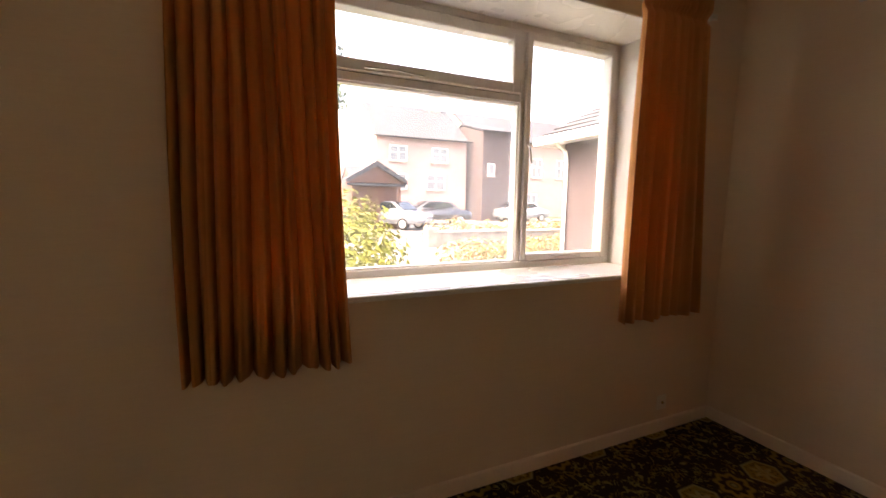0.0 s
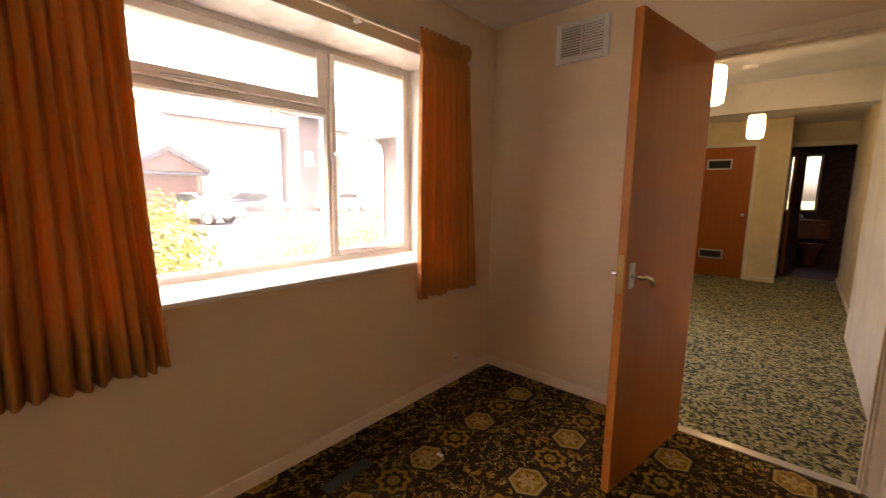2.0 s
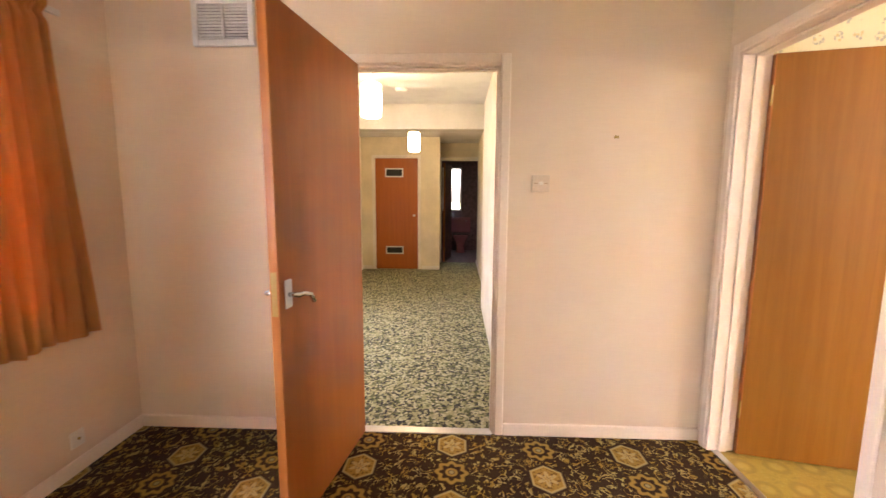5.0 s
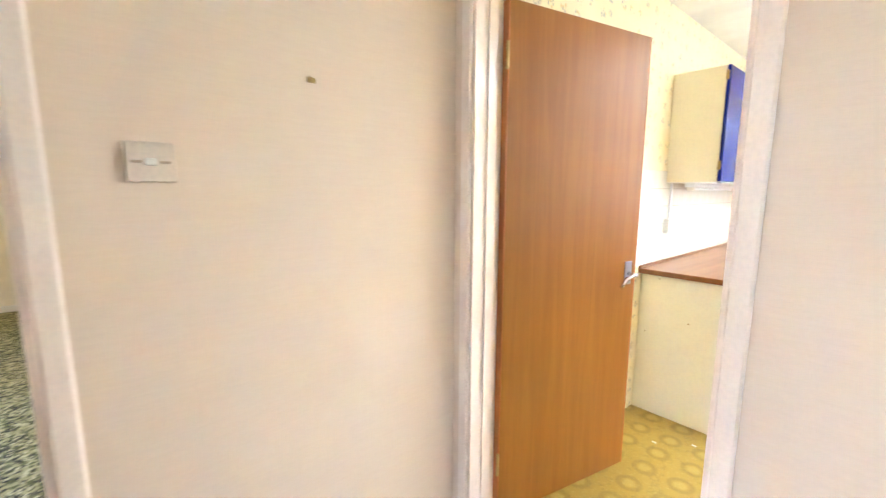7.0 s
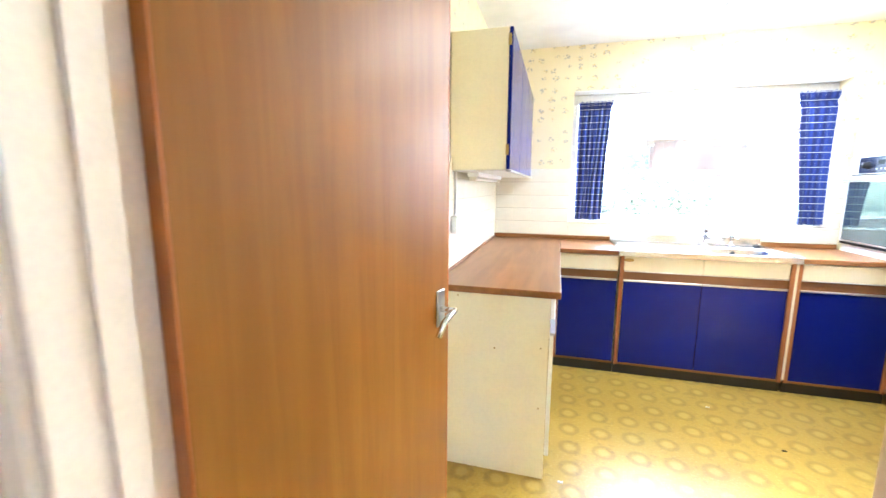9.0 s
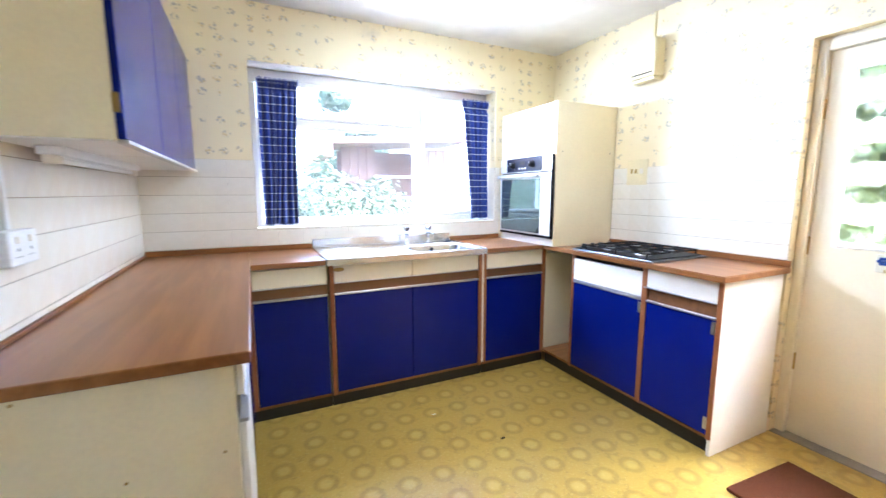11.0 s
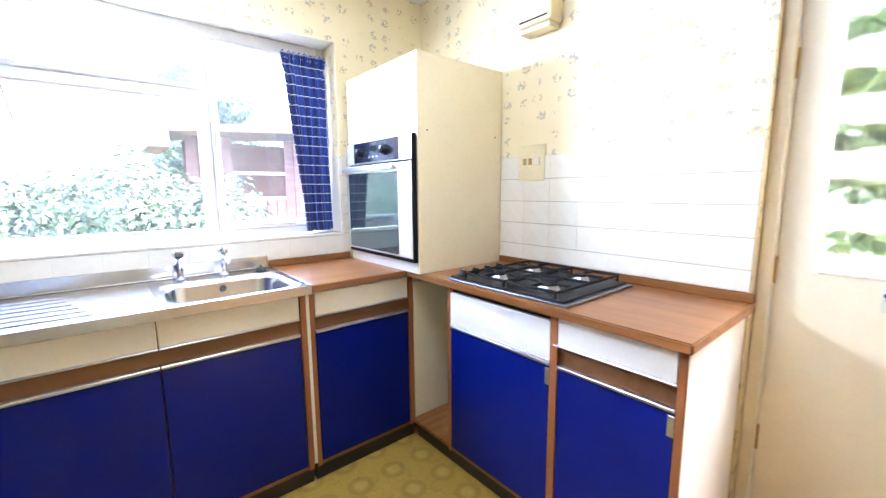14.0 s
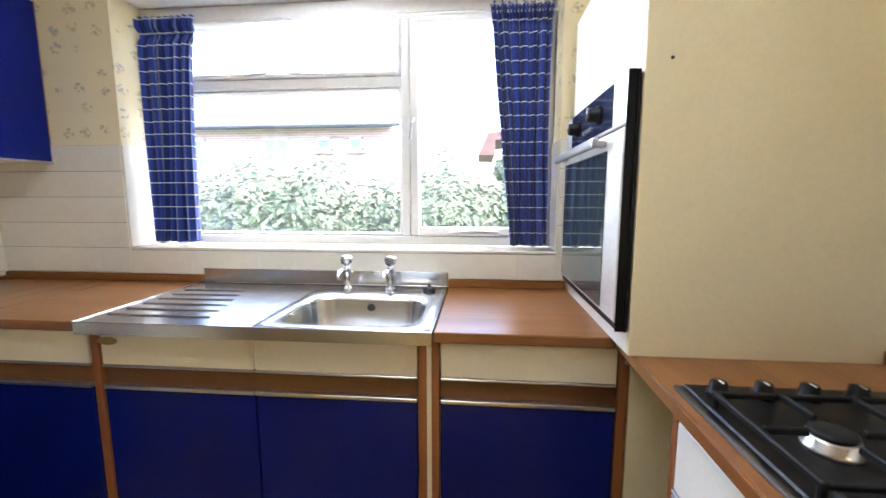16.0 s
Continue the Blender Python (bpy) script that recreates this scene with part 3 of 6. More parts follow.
wall("wall_east", "y", DX, DX + 0.05, DS, DY, 0, CZ, [(HY0 - 0.025, HY1 + 0.025, 0, 2.0)], M_PAPER, "cream woven-paper wall with a doorway to the hall")
wall("wall_hall_west", "y", DX + 0.05, DX + 0.10, -2.6, 1.62, 0, CZ, [(HY0 - 0.025, HY1 + 0.025, 0, 2.0)], M_MAGNOLIA, "pale hall wall beside the dining doorway")
KDX0, KDX1 = 1.825, 2.58
wall("wall_south", "x", -1.725, DS, DW - 0.1, DX + 0.05, 0, CZ + 0.12, [(KDX0 - 0.025, KDX1 + 0.025, 0, 2.02)], M_PAPER, "cream woven-paper wall with a doorway to the kitchen")
wall("wall_kitchen_north", "x", KN, -1.725, KW - 0.26, KX + 0.1, 0, CZ + 0.12, [(KDX0 - 0.025, KDX1 + 0.025, 0, 2.02)], M_SPRIG, "yellow sprig-papered kitchen wall with a doorway")
KWX0, KWX1, KWZ0, KWZ1 = 0.205, 2.0, 1.022, 2.06
wall_ks = wall("wall_kitchen_south", "x", KY - 0.28, KY, KW - 0.2, KX + 0.1, 0, CZ + 0.12, [(KWX0, KWX1, KWZ0, KWZ1)], M_SPRIG, "yellow sprig-papered and tiled wall under a window")
wall_ke = wall("wall_kitchen_east", "y", KX, KX + 0.1, KY, KN, 0, CZ + 0.12, [], M_SPRIG, "yellow sprig-papered and tiled kitchen wall")
BDY0, BDY1 = -3.105, -2.25
wall_kw = wall("wall_kitchen_west", "y", KW - 0.26, KW, KY, KN, 0, CZ + 0.12, [(BDY0, BDY1, 0, 1.965)], M_SPRIG, "yellow sprig-papered and tiled wall with the back door")

# hall shell
wall("wall_hall_north", "x", 1.42, 1.52, 5.3, 7.93, 0, CZ, [(5.72, 6.56, 0, 2.03)], M_PLASTER, "cream hall wall with a doorway to a bright room")
wall("wall_hall_front", "x", 1.52, 1.62, DX + 0.1, 5.3, 0, CZ, [(3.5, 4.4, 0.02, 2.1)], M_MAGNOLIA, "hall wall with a glazed entrance screen")
wall("wall_hall_step", "y", 5.3, 5.36, 1.52, 3.6, 0, CZ, [], M_PLASTER, "cream hall wall return")
wall("wall_side_room", "x", 3.5, 3.6, 5.36, 8.75, 0, CZ, [(6.0, 7.6, 0.9, 2.0)], M_MAGNOLIA, "pale wall of a side room with a window")
wall("wall_side_room_east", "y", 8.65, 8.75, 1.52, 3.5, 0, CZ, [], M_MAGNOLIA, "pale wall of a side room")
wall("wall_hall_end", "y", 7.93, 8.03, -0.0, 1.52, 0, CZ, [(0.38, 1.2, 0, 2.05)], M_PLASTER, "cream wall round a cupboard door")
structure("wall_cupboard_pier", bx(8.03, 8.75, 0.05, 0.15, 0, CZ), M_PLASTER, "cream side wall of a cupboard", "wall")
structure("wall_cupboard_back", bx(8.65, 8.75, 0.15, 1.52, 0, CZ), M_DARK, "cupboard back wall", "wall")
wall("wall_bathroom", "y", 8.75, 8.85, -2.2, 1.4, 0, CZ, [(-0.755, 0.035, 0, 2.09)], M_PLASTER, "cream wall with the bathroom doorway")
wall("wall_bathroom_far", "y", 10.8, 10.95, -2.2, 1.4, 0, CZ, [(-0.42, 0.06, 1.0, 2.08)], M_PLUM, "dark plum bathroom wall with a narrow window")
wall("wall_bathroom_side", "x", 1.3, 1.4, 8.85, 10.8, 0, CZ, [], M_PLUM, "dark plum bathroom wall")
wall("wall_bathroom_south", "x", -2.2, -2.1, 8.85, 10.8, 0, CZ, [], M_PLUM, "dark plum bathroom wall")
wall("wall_hall_south", "x", -0.82, -0.72, 5.37, 8.75, 0, CZ, [], M_PLASTER, "cream corridor wall")
wall("wall_hall_nib", "x", -0.74, -0.62, DX + 0.1, 5.37, 0, CZ, [], M_MAGNOLIA, "white-painted hall wall")
wall("wall_hall_far_south", "x", -2.6, -2.5, DX + 0.1, 5.6, 0, CZ, [], M_PLASTER, "cream hall wall")
wall("wall_hall_far_east", "y", 5.5, 5.6, -2.5, -0.82, 0, CZ, [], M_PLASTER, "cream hall wall")
structure("beam", bx(5.37, 5.55, -0.82, 1.42, 2.115, CZ), M_MAGNOLIA, "pale ceiling downstand across the hall", "beam")


def skirting(name, runs, material=M_TRIM, h=0.07, t=0.016):
    bm = bmesh.new()
    for x0, x1, y0, y1 in runs:
        box(bm, x0, x1, y0, y1, 0.0, h, 0.004, 1)
    return structure(name, bm, material, "cream gloss-painted skirting board", "skirting board")


skirting("baseboard_north", [(DW, DX, DY - 0.016, DY + 0.001)])
skirting("baseboard_east", [(DX - 0.016, DX + 0.001, HY1 + 0.061, DY - 0.016), (DX - 0.016, DX + 0.001, DS, HY0 - 0.061)])
skirting("baseboard_south", [(DW, KDX0 - 0.06, DS - 0.001, DS + 0.016)])
skirting("baseboard_kitchen", [(KW - 0.001, KW + 0.016, -3.1165, BDY0 - 0.001)])
skirting("baseboard_hall", [(6.62, 7.93, 1.404, 1.421), (7.914, 7.931, 0.0, 0.33), (7.914, 7.931, 1.25, 1.404), (5.6, 8.75, -0.721, -0.704)], M_MAGNOLIA)


def door_lining(name, along, a0, a1, t0, t1, top, sides, material, label, width=0.05):
    """Lining boards, stops and architraves of a doorway; sides: the wall faces (place, outward sign) that carry an architrave."""
    ob = tagged(new(name), label, "door frame", "", "structure")
    WORLD_OF[ob.name] = Matrix()

    def b(nm, p0, p1, q0, q1, z0, z1, bev=0.003):
        part(nm, bx(*((p0, p1, q0, q1) if along == "x" else (q0, q1, p0, p1)), z0, z1, bev, 1), material, ob)
    b("lining", a0 - 0.025, a0, t0, t1, 0, top), b("lining", a1, a1 + 0.025, t0, t1, 0, top)
    b("lining", a0 - 0.025, a1 + 0.025, t0, t1, top, top + 0.025)
    mid = (t0 + t1) / 2
    b("door_stop", a0, a0 + 0.009, mid - 0.03, mid + 0.01, 0, top, 0.001), b("door_stop", a1 - 0.009, a1, mid - 0.03, mid + 0.01, 0, top, 0.001)
    b("door_stop", a0 + 0.009, a1 - 0.009, mid - 0.03, mid + 0.01, top - 0.012, top)
    for face, sign in sides:
        q0, q1 = sorted((face, face + sign * 0.016))
        b("architrave", a0 - 0.012 - width, a0 - 0.012, q0, q1, 0, top + 0.012 + width, 0.005)
        b("architrave", a1 + 0.012, a1 + 0.012 + width, q0, q1, 0, top + 0.012 + width, 0.005)
        b("architrave", a0 - 0.012, a1 + 0.012, q0, q1, top + 0.012, top + 0.012 + width, 0.005)
    return ob


door_lining("door_frame_hall", "y", HY0, HY1, DX - 0.004, DX + 0.104, 1.978, [(DX, -1), (DX + 0.1, 1)], M_TRIM, "cream gloss door frame to the hall", 0.048)
door_lining("door_frame_kitchen", "x", KDX0, KDX1, KN - 0.004, DS + 0.004, 1.995, [(DS, 1), (KN, -1)], M_TRIM, "cream gloss door frame to the kitchen", 0.045)
door_lining("door_frame_cupboard", "y", 0.40, 1.18, 7.926, 8.034, 2.03, [(7.93, -1)], M_MAGNOLIA, "pale frame of the cupboard door", 0.04)
door_lining("door_frame_bathroom", "y", -0.735, 0.015, 8.746, 8.854, 2.07, [(8.75, -1)], M_MAGNOLIA, "pale frame of the bathroom doorway", 0.05)
door_lining("door_frame_side_room", "x", 5.745, 6.535, 1.416, 1.524, 2.0, [(1.42, -1)], M_WHITE, "white frame of a hall doorway", 0.06)
structure("threshold_hall", bx(DX - 0.015, DX + 0.045, HY0, HY1, 0.0, 0.006, 0.002, 1), M_ALU, "aluminium carpet strip in the hall doorway", "threshold")
structure("threshold_kitchen", bx(KDX0, KDX1, -1.715, -1.68, 0.0, 0.006, 0.002, 1), M_ALU, "metal strip in the kitchen doorway", "threshold")


def lever(parent, x, side, zc=0.96, out=-1, width=0.762):
    """Lever handle on a back plate. side: +1 or -1 face of the leaf; the lever points back to the hinge."""
    f = 0.018 * side
    plate = part("handle_plate", bx(x - 0.021, x + 0.021, f, f + 0.006 * side, zc - 0.05, zc + 0.055, 0.002, 1), M_ALU, parent, "satin metal plate")
    bm = cyl(bmesh.new(), (x, f + 0.005 * side, zc), (x, f + 0.05 * side, zc), 0.009, n=14)
    tube(bm, [(x + 0.004, f + 0.046 * side, zc), (x - 0.02, f + 0.052 * side, zc + 0.002), (x - 0.07, f + 0.052 * side, zc - 0.012), (x - 0.098, f + 0.05 * side, zc - 0.045)], 0.009)
    part("handle", bm, M_CHROME, plate, "chrome lever handle", True)


def leaf_door(name, hinge, rz, material, label, width=0.762, height=1.981, edge=M_SAPEDGE):
    """A flush leaf hinged at its own origin, along its x axis."""
    d = thing(name, (*hinge, 0.006), label, "door", "", "structure", rz, True)
    part("leaf", bx(0.006, width - 0.006, -0.017, 0.017, 0, height, 0.001, 1), material, d)
    part("lipping", bx(width - 0.006, width, -0.0175, 0.0175, 0, height, 0.001, 1), edge, d, "orange-brown hardwood edge")
    part("lipping", bx(0, 0.006, -0.0175, 0.0175, 0, height, 0.001, 1), edge, d)
    for z in (0.2, 1.75):
        bm = cyl(bmesh.new(), (-0.004, -0.02, z), (-0.004, -0.02, z + 0.09), 0.006, n=10)
        part("hinge", bm, M_BRASS, d, "worn metal hinge")
    lever(d, width - 0.055, 1), lever(d, width - 0.055, -1)
    part("latch_plate", bx(width - 0.001, width + 0.001, -0.011, 0.011, 0.89, 1.05), M_BRASS, d)
    return d


leaf_door("door_1", (2.665, 0.20), math.degrees(math.atan2(0.118, -0.765)), M_SAPELE, "open sapele-veneered flush door with lever handles")
leaf_door("door_2", (2.567, -1.79), math.degrees(math.atan2(-0.735, -0.162)), M_GOLDVEN, "open golden-brown veneered kitchen door", 0.757)


def window_unit(name, x0, x1, z0, z1, y0, y1, mull, transom, out, label, material=M_WHITE, f=0.045, ft=0.045, rims=(0.042, 0.034, 0.014), clear=M_GLASS):
    """A timber window: a casement on one side of a mullion, a fixed pane under a top-hung light on the other.
    mull: the mullion's two edges; transom: its two heights; out: +1 when outdoors lies towards +y;
    f, ft: widths of the frame's members and its head; rims: of the casement, top light and fixed light."""
    w = thing(name, ((x0 + x1) / 2, (y0 + y1) / 2, z0), label, "window", "", "structure")
    yg = (y0 + y1) / 2 + out * 0.012
    fr = bmesh.new()
    for a in ((x0, x0 + f, z0, z1), (x1 - f, x1, z0, z1), (x0 + f, x1 - f, z0, z0 + f), (x0 + f, x1 - f, z1 - ft, z1), (mull[0], mull[1], z0 + f, z1 - ft)):
        box(fr, a[0], a[1], y0, y1, a[2], a[3], 0.004, 1)
    big_left = mull[0] - x0 > x1 - mull[1]
    b0, b1 = (x0 + f, mull[0]) if big_left else (mull[1], x1 - f)
    c0, c1 = (mull[1], x1 - f) if big_left else (x0 + f, mull[0])
    box(fr, b0, b1, y0, y1, transom[0], transom[1], 0.004, 1)
    part("window_frame", fr, material, w)

    def sash(nm, a0, a1, l, u, s, proud):
        bm = bmesh.new()
        p0, p1 = sorted((y0 - out * proud if out > 0 else y1 - out * proud, yg + out * 0.012))
        for a in ((a0, a0 + s, l, u), (a1 - s, a1, l, u), (a0 + s, a1 - s, l, l + s), (a0 + s, a1 - s, u - s, u)):
            box(bm, a[0], a[1], p0, p1, a[2], a[3], 0.005, 1)
        sh = part(nm, bm, material, w)
        g = part("pane", bx(a0 + s - 0.004, a1 - s + 0.004, yg - 0.002, yg + 0.002, l + s - 0.004, u - s + 0.004), clear, sh, "clear glass pane")
        g.visible_shadow = False
        return sh
    cas = sash("casement", c0 + 0.003, c1 - 0.003, z0 + f + 0.003, z1 - ft - 0.003, rims[0], 0.010)
    top = sash("top_light", b0 + 0.003, b1 - 0.003, transom[1] + 0.002, z1 - ft - 0.003, rims[1], 0.010)
    sash("fixed_light", b0, b1, z0 + f, transom[0], rims[2], -0.01)
    yi = y0 - 0.012 if out > 0 else y1 + 0.012
    part("stay", tube(bmesh.new(), [((b0 + b1) / 2 - 0.14, yi, transom[1] + 0.018), ((b0 + b1) / 2, yi - out * 0.006, transom[1] + 0.022), ((b0 + b1) / 2 + 0.12, yi, transom[1] + 0.016)], 0.004), M_ALU, top, "metal window stay")
    part("stay", tube(bmesh.new(), [((c0 + c1) / 2 - 0.1, yi, z0 + f + 0.02), ((c0 + c1) / 2, yi - out * 0.012, z0 + f + 0.027), ((c0 + c1) / 2 + 0.1, yi, z0 + f + 0.018)], 0.006), M_ALU, cas, "metal casement stay")
    hx = c0 + 0.018 if big_left else c1 - 0.018
    zc = z0 + 0.48 * (z1 - z0)
    part("catch", tube(bmesh.new(), [(hx, yi, zc + 0.05), (hx + 0.004, yi - out * 0.02, zc + 0.03), (hx + 0.012, yi - out * 0.024, zc - 0.04)], 0.006), M_ALU, cas, "metal casement catch")
    return w


window_unit("window_1", WX0, WX1, WZ0 + 0.029, WZ1, DY + 0.29, DY + 0.36, (1.508, 1.532), (1.700, 1.738), 1, "white-painted timber window onto the front drive", M_WHITE, 0.035, 0.035, (0.033, 0.048, 0.006), M_VEILED)
sill1 = thing("window_sill", (1.2, DY, WZ0), "white-painted window board below the front window", "window sill", "", "structure")
part("board", bx(WX0 - 0.03, WX1 + 0.05, DY - 0.035, DY - 0.001, 0.868, 0.891, 0.007), M_WHITE, sill1)
part("board", bx(WX0 + 0.001, WX1 - 0.001, DY - 0.001, DY + 0.289, 0.8625, 0.891, 0.001, 1), M_WHITE, sill1)
structure("window_reveal", bx(WX0 + 0.001, WX1 - 0.001, DY + 0.001, DY + 0.288, WZ1 - 0.006, WZ1 - 0.001), M_WHITE, "white-painted soffit over the window", "reveal")
bm = bx(WX1 - 0.006, WX1 - 0.001, DY + 0.001, DY + 0.288, 0.893, WZ1 - 0.007)
box(bm, WX0 + 0.001, WX0 + 0.006, DY + 0.001, DY + 0.288, 0.893, WZ1 - 0.007)
structure("window_reveal", bm, M_WHITE, "white-painted side of the window opening", "reveal")
window_unit("window_2", KWX0, KWX1, KWZ0 + 0.012, KWZ1 - 0.004, KY - 0.22, KY - 0.15, (0.806, 0.842), (1.707, 1.75), -1, "white-painted timber kitchen window onto the garden", M_WHITE, 0.04, 0.06, (0.035, 0.020, 0.012), M_FAINTVEIL)
window_unit("window_3", 6.02, 7.58, 0.92, 1.98, 3.53, 3.58, (7.0, 7.05), (1.6, 1.65), 1, "white window of a side room")
window_unit("window_4", 3.52, 4.38, 0.04, 2.08, 1.54, 1.60, (3.95, 4.0), (1.5, 1.56), 1, "glazed entrance screen of the hall")
# frame and pane of the added, unseen light opening
w6 = thing("added_window", (DW - 0.06, -1.02, 0.82), "added unseen side window that lets daylight into the dining room", "window", "", "structure")
bm = bmesh.new()
for a in ((SW0, SW0 + 0.05, 0.82, 2.10), (SW1 - 0.05, SW1, 0.82, 2.10), (SW0 + 0.05, SW1 - 0.05, 0.82, 0.87), (SW0 + 0.05, SW1 - 0.05, 2.05, 2.10)):
    box(bm, DW - 0.08, DW - 0.03, a[0], a[1], a[2], a[3], 0.004, 1)
part("window_frame", bm, M_WHITE, w6)
g = part("pane", bx(DW - 0.057, DW - 0.053, SW0 + 0.045, SW1 - 0.045, 0.865, 2.055), M_GLASS, w6)
g.visible_shadow = False
w5 = thing("window_5", (10.85, -0.18, 1.0), "narrow bright bathroom window", "window", "", "structure")
bm = bmesh.new()
for a in ((-0.42, -0.38, 1.0, 2.08), (0.02, 0.06, 1.0, 2.08), (-0.38, 0.02, 1.0, 1.04), (-0.38, 0.02, 2.04, 2.08)):
    box(bm, 10.84, 10.9, a[0], a[1], a[2], a[3], 0.004, 1)
part("window_frame", bm, M_WHITE, w5)
g = part("pane", bx(10.868, 10.872, -0.385, 0.025, 1.035, 2.045), M_GLASS, w5)
g.visible_shadow = False

# ---- kitchen back door, set back in its reveal ----
bd = thing("door_3", (-0.46, -2.67, 0), "closed cream back door with an obscured glass light", "door", "", "structure")
DXF, DXB = -0.452, -0.496
Y0, Y1, ZT = BDY0 + 0.045, BDY1 - 0.045, 1.90
G0, G1, GL, GU = -2.974, -2.371, 0.996, 1.815
bm = bmesh.new()
for a in ((Y0, G0, 0.008, ZT), (G1, Y1, 0.008, ZT), (G0, G1, 0.008, GL), (G0, G1, GU, ZT)):
    box(bm, DXB, DXF, a[0], a[1], a[2], a[3])
part("leaf", bm, M_DRAWER, bd)
bm = bmesh.new()
for a in ((G0, G0 + 0.016, GL, GU), (G1 - 0.016, G1, GL, GU), (G0 + 0.016, G1 - 0.016, GL, GL + 0.016), (G0 + 0.016, G1 - 0.016, GU - 0.016, GU)):
    box(bm, DXF - 0.012, DXF + 0.008, a[0], a[1], a[2], a[3], 0.004, 1)
part("glazing_bead", bm, M_WHITE, bd)
g = part("pane", bx(-0.478, -0.472, G0 + 0.004, G1 - 0.004, GL + 0.004, GU - 0.004), M_OBSCURE, bd, "obscured rippled glass")
g.visible_shadow = False
bm = bmesh.new()
for a in ((BDY0 + 0.002, Y0 - 0.003, 0, 1.963), (Y1 + 0.003, BDY1 - 0.002, 0, 1.963), (Y0 - 0.003, Y1 + 0.003, ZT + 0.003, 1.963)):
    box(bm, -0.53, -0.425, a[0], a[1], a[2], a[3], 0.004, 1)
part("door_frame", bm, M_DRAWER, bd)
structure("door_sill", bx(-0.62, KW - 0.002, BDY0, BDY1, -0.05, 0.006, 0.003, 1), M_STONE, "worn back door threshold", "threshold")
pl = part("handle_plate", bx(DXF, DXF + 0.006, -2.338, -2.298, 0.875, 1.015, 0.003, 1), M_ALU, bd)
bm = cyl(bmesh.new(), (DXF + 0.004, -2.318, 0.955), (DXF + 0.045, -2.318, 0.955), 0.008, n=12)
tube(bm, [(DXF + 0.042, -2.314, 0.955), (DXF + 0.046, -2.35, 0.959), (DXF + 0.044, -2.385, 0.961), (DXF + 0.042, -2.398, 0.955)], 0.008)
part("handle", bm, M_WHITEP, pl, "pale lever handle", True)
bm = bx(DXF, DXF + 0.008, -2.378, -2.315, 0.69, 0.715, 0.002, 1)
box(bm, DXF + 0.008, DXF + 0.016, -2.378, -2.26, 0.695, 0.71, 0.002, 1)
box(bm, DXF + 0.0, DXF + 0.02, -2.275, -2.252, 0.685, 0.735, 0.002, 1)
ch = part("door_chain", bm, M_BRASS, bd, "brass door chain bracket")
bm = bmesh.new()
for i in range(15):
    u = i / 14
    y, z = -2.345 + 0.08 * u, 0.688 - 0.06 * math.sin(math.pi * u)
    bmesh.ops.create_uvsphere(bm, u_segments=8, v_segments=6, radius=0.0055, matrix=Matrix.Translation((DXF + 0.012, y, z)))
part("chain", bm, M_CHROME, ch)
for nm, zz, ya, yb in (("bolt", 0.135, -2.417, -2.275), ("bolt", 1.868, -2.426, -2.285)):
    bm = bx(DXF, DXF + 0.004, ya, yb, zz - 0.015, zz + 0.015, 0.001, 1)
    cyl(bm, (DXF + 0.011, ya + 0.005, zz), (DXF + 0.011, yb + 0.02, zz), 0.006, n=10)
    for y in (ya + 0.03, yb - 0.03):
        box(bm, DXF + 0.003, DXF + 0.02, y - 0.006, y + 0.006, zz - 0.011, zz + 0.011, 0.002, 1)
    part(nm, bm, M_ALU, bd, "tarnished metal bolt")
for zz in (0.35, 0.95, 1.6):
    part("hinge", cyl(bmesh.new(), (DXF + 0.004, Y0 - 0.002, zz), (DXF + 0.004, Y0 - 0.002, zz + 0.09), 0.006, n=10), M_BRASS, bd)
hook = thing("coat_hook", (DXF, -2.672, 1.832), "small brass double hook on the back door", "hook")
bm = bx(DXF, DXF + 0.004, -2.684, -2.660, 1.832, 1.877, 0.001, 1)
tube(bm, arc((DXF + 0.004, -2.68, 1.854), (DXF + 0.035, -2.715, 1.88), (0.012, 0, -0.018)), 0.0045)
tube(bm, arc((DXF + 0.004, -2.664, 1.854), (DXF + 0.035, -2.63, 1.88), (0.012, 0, -0.018)), 0.0045)
part("hook", bm, M_BRASS, hook)

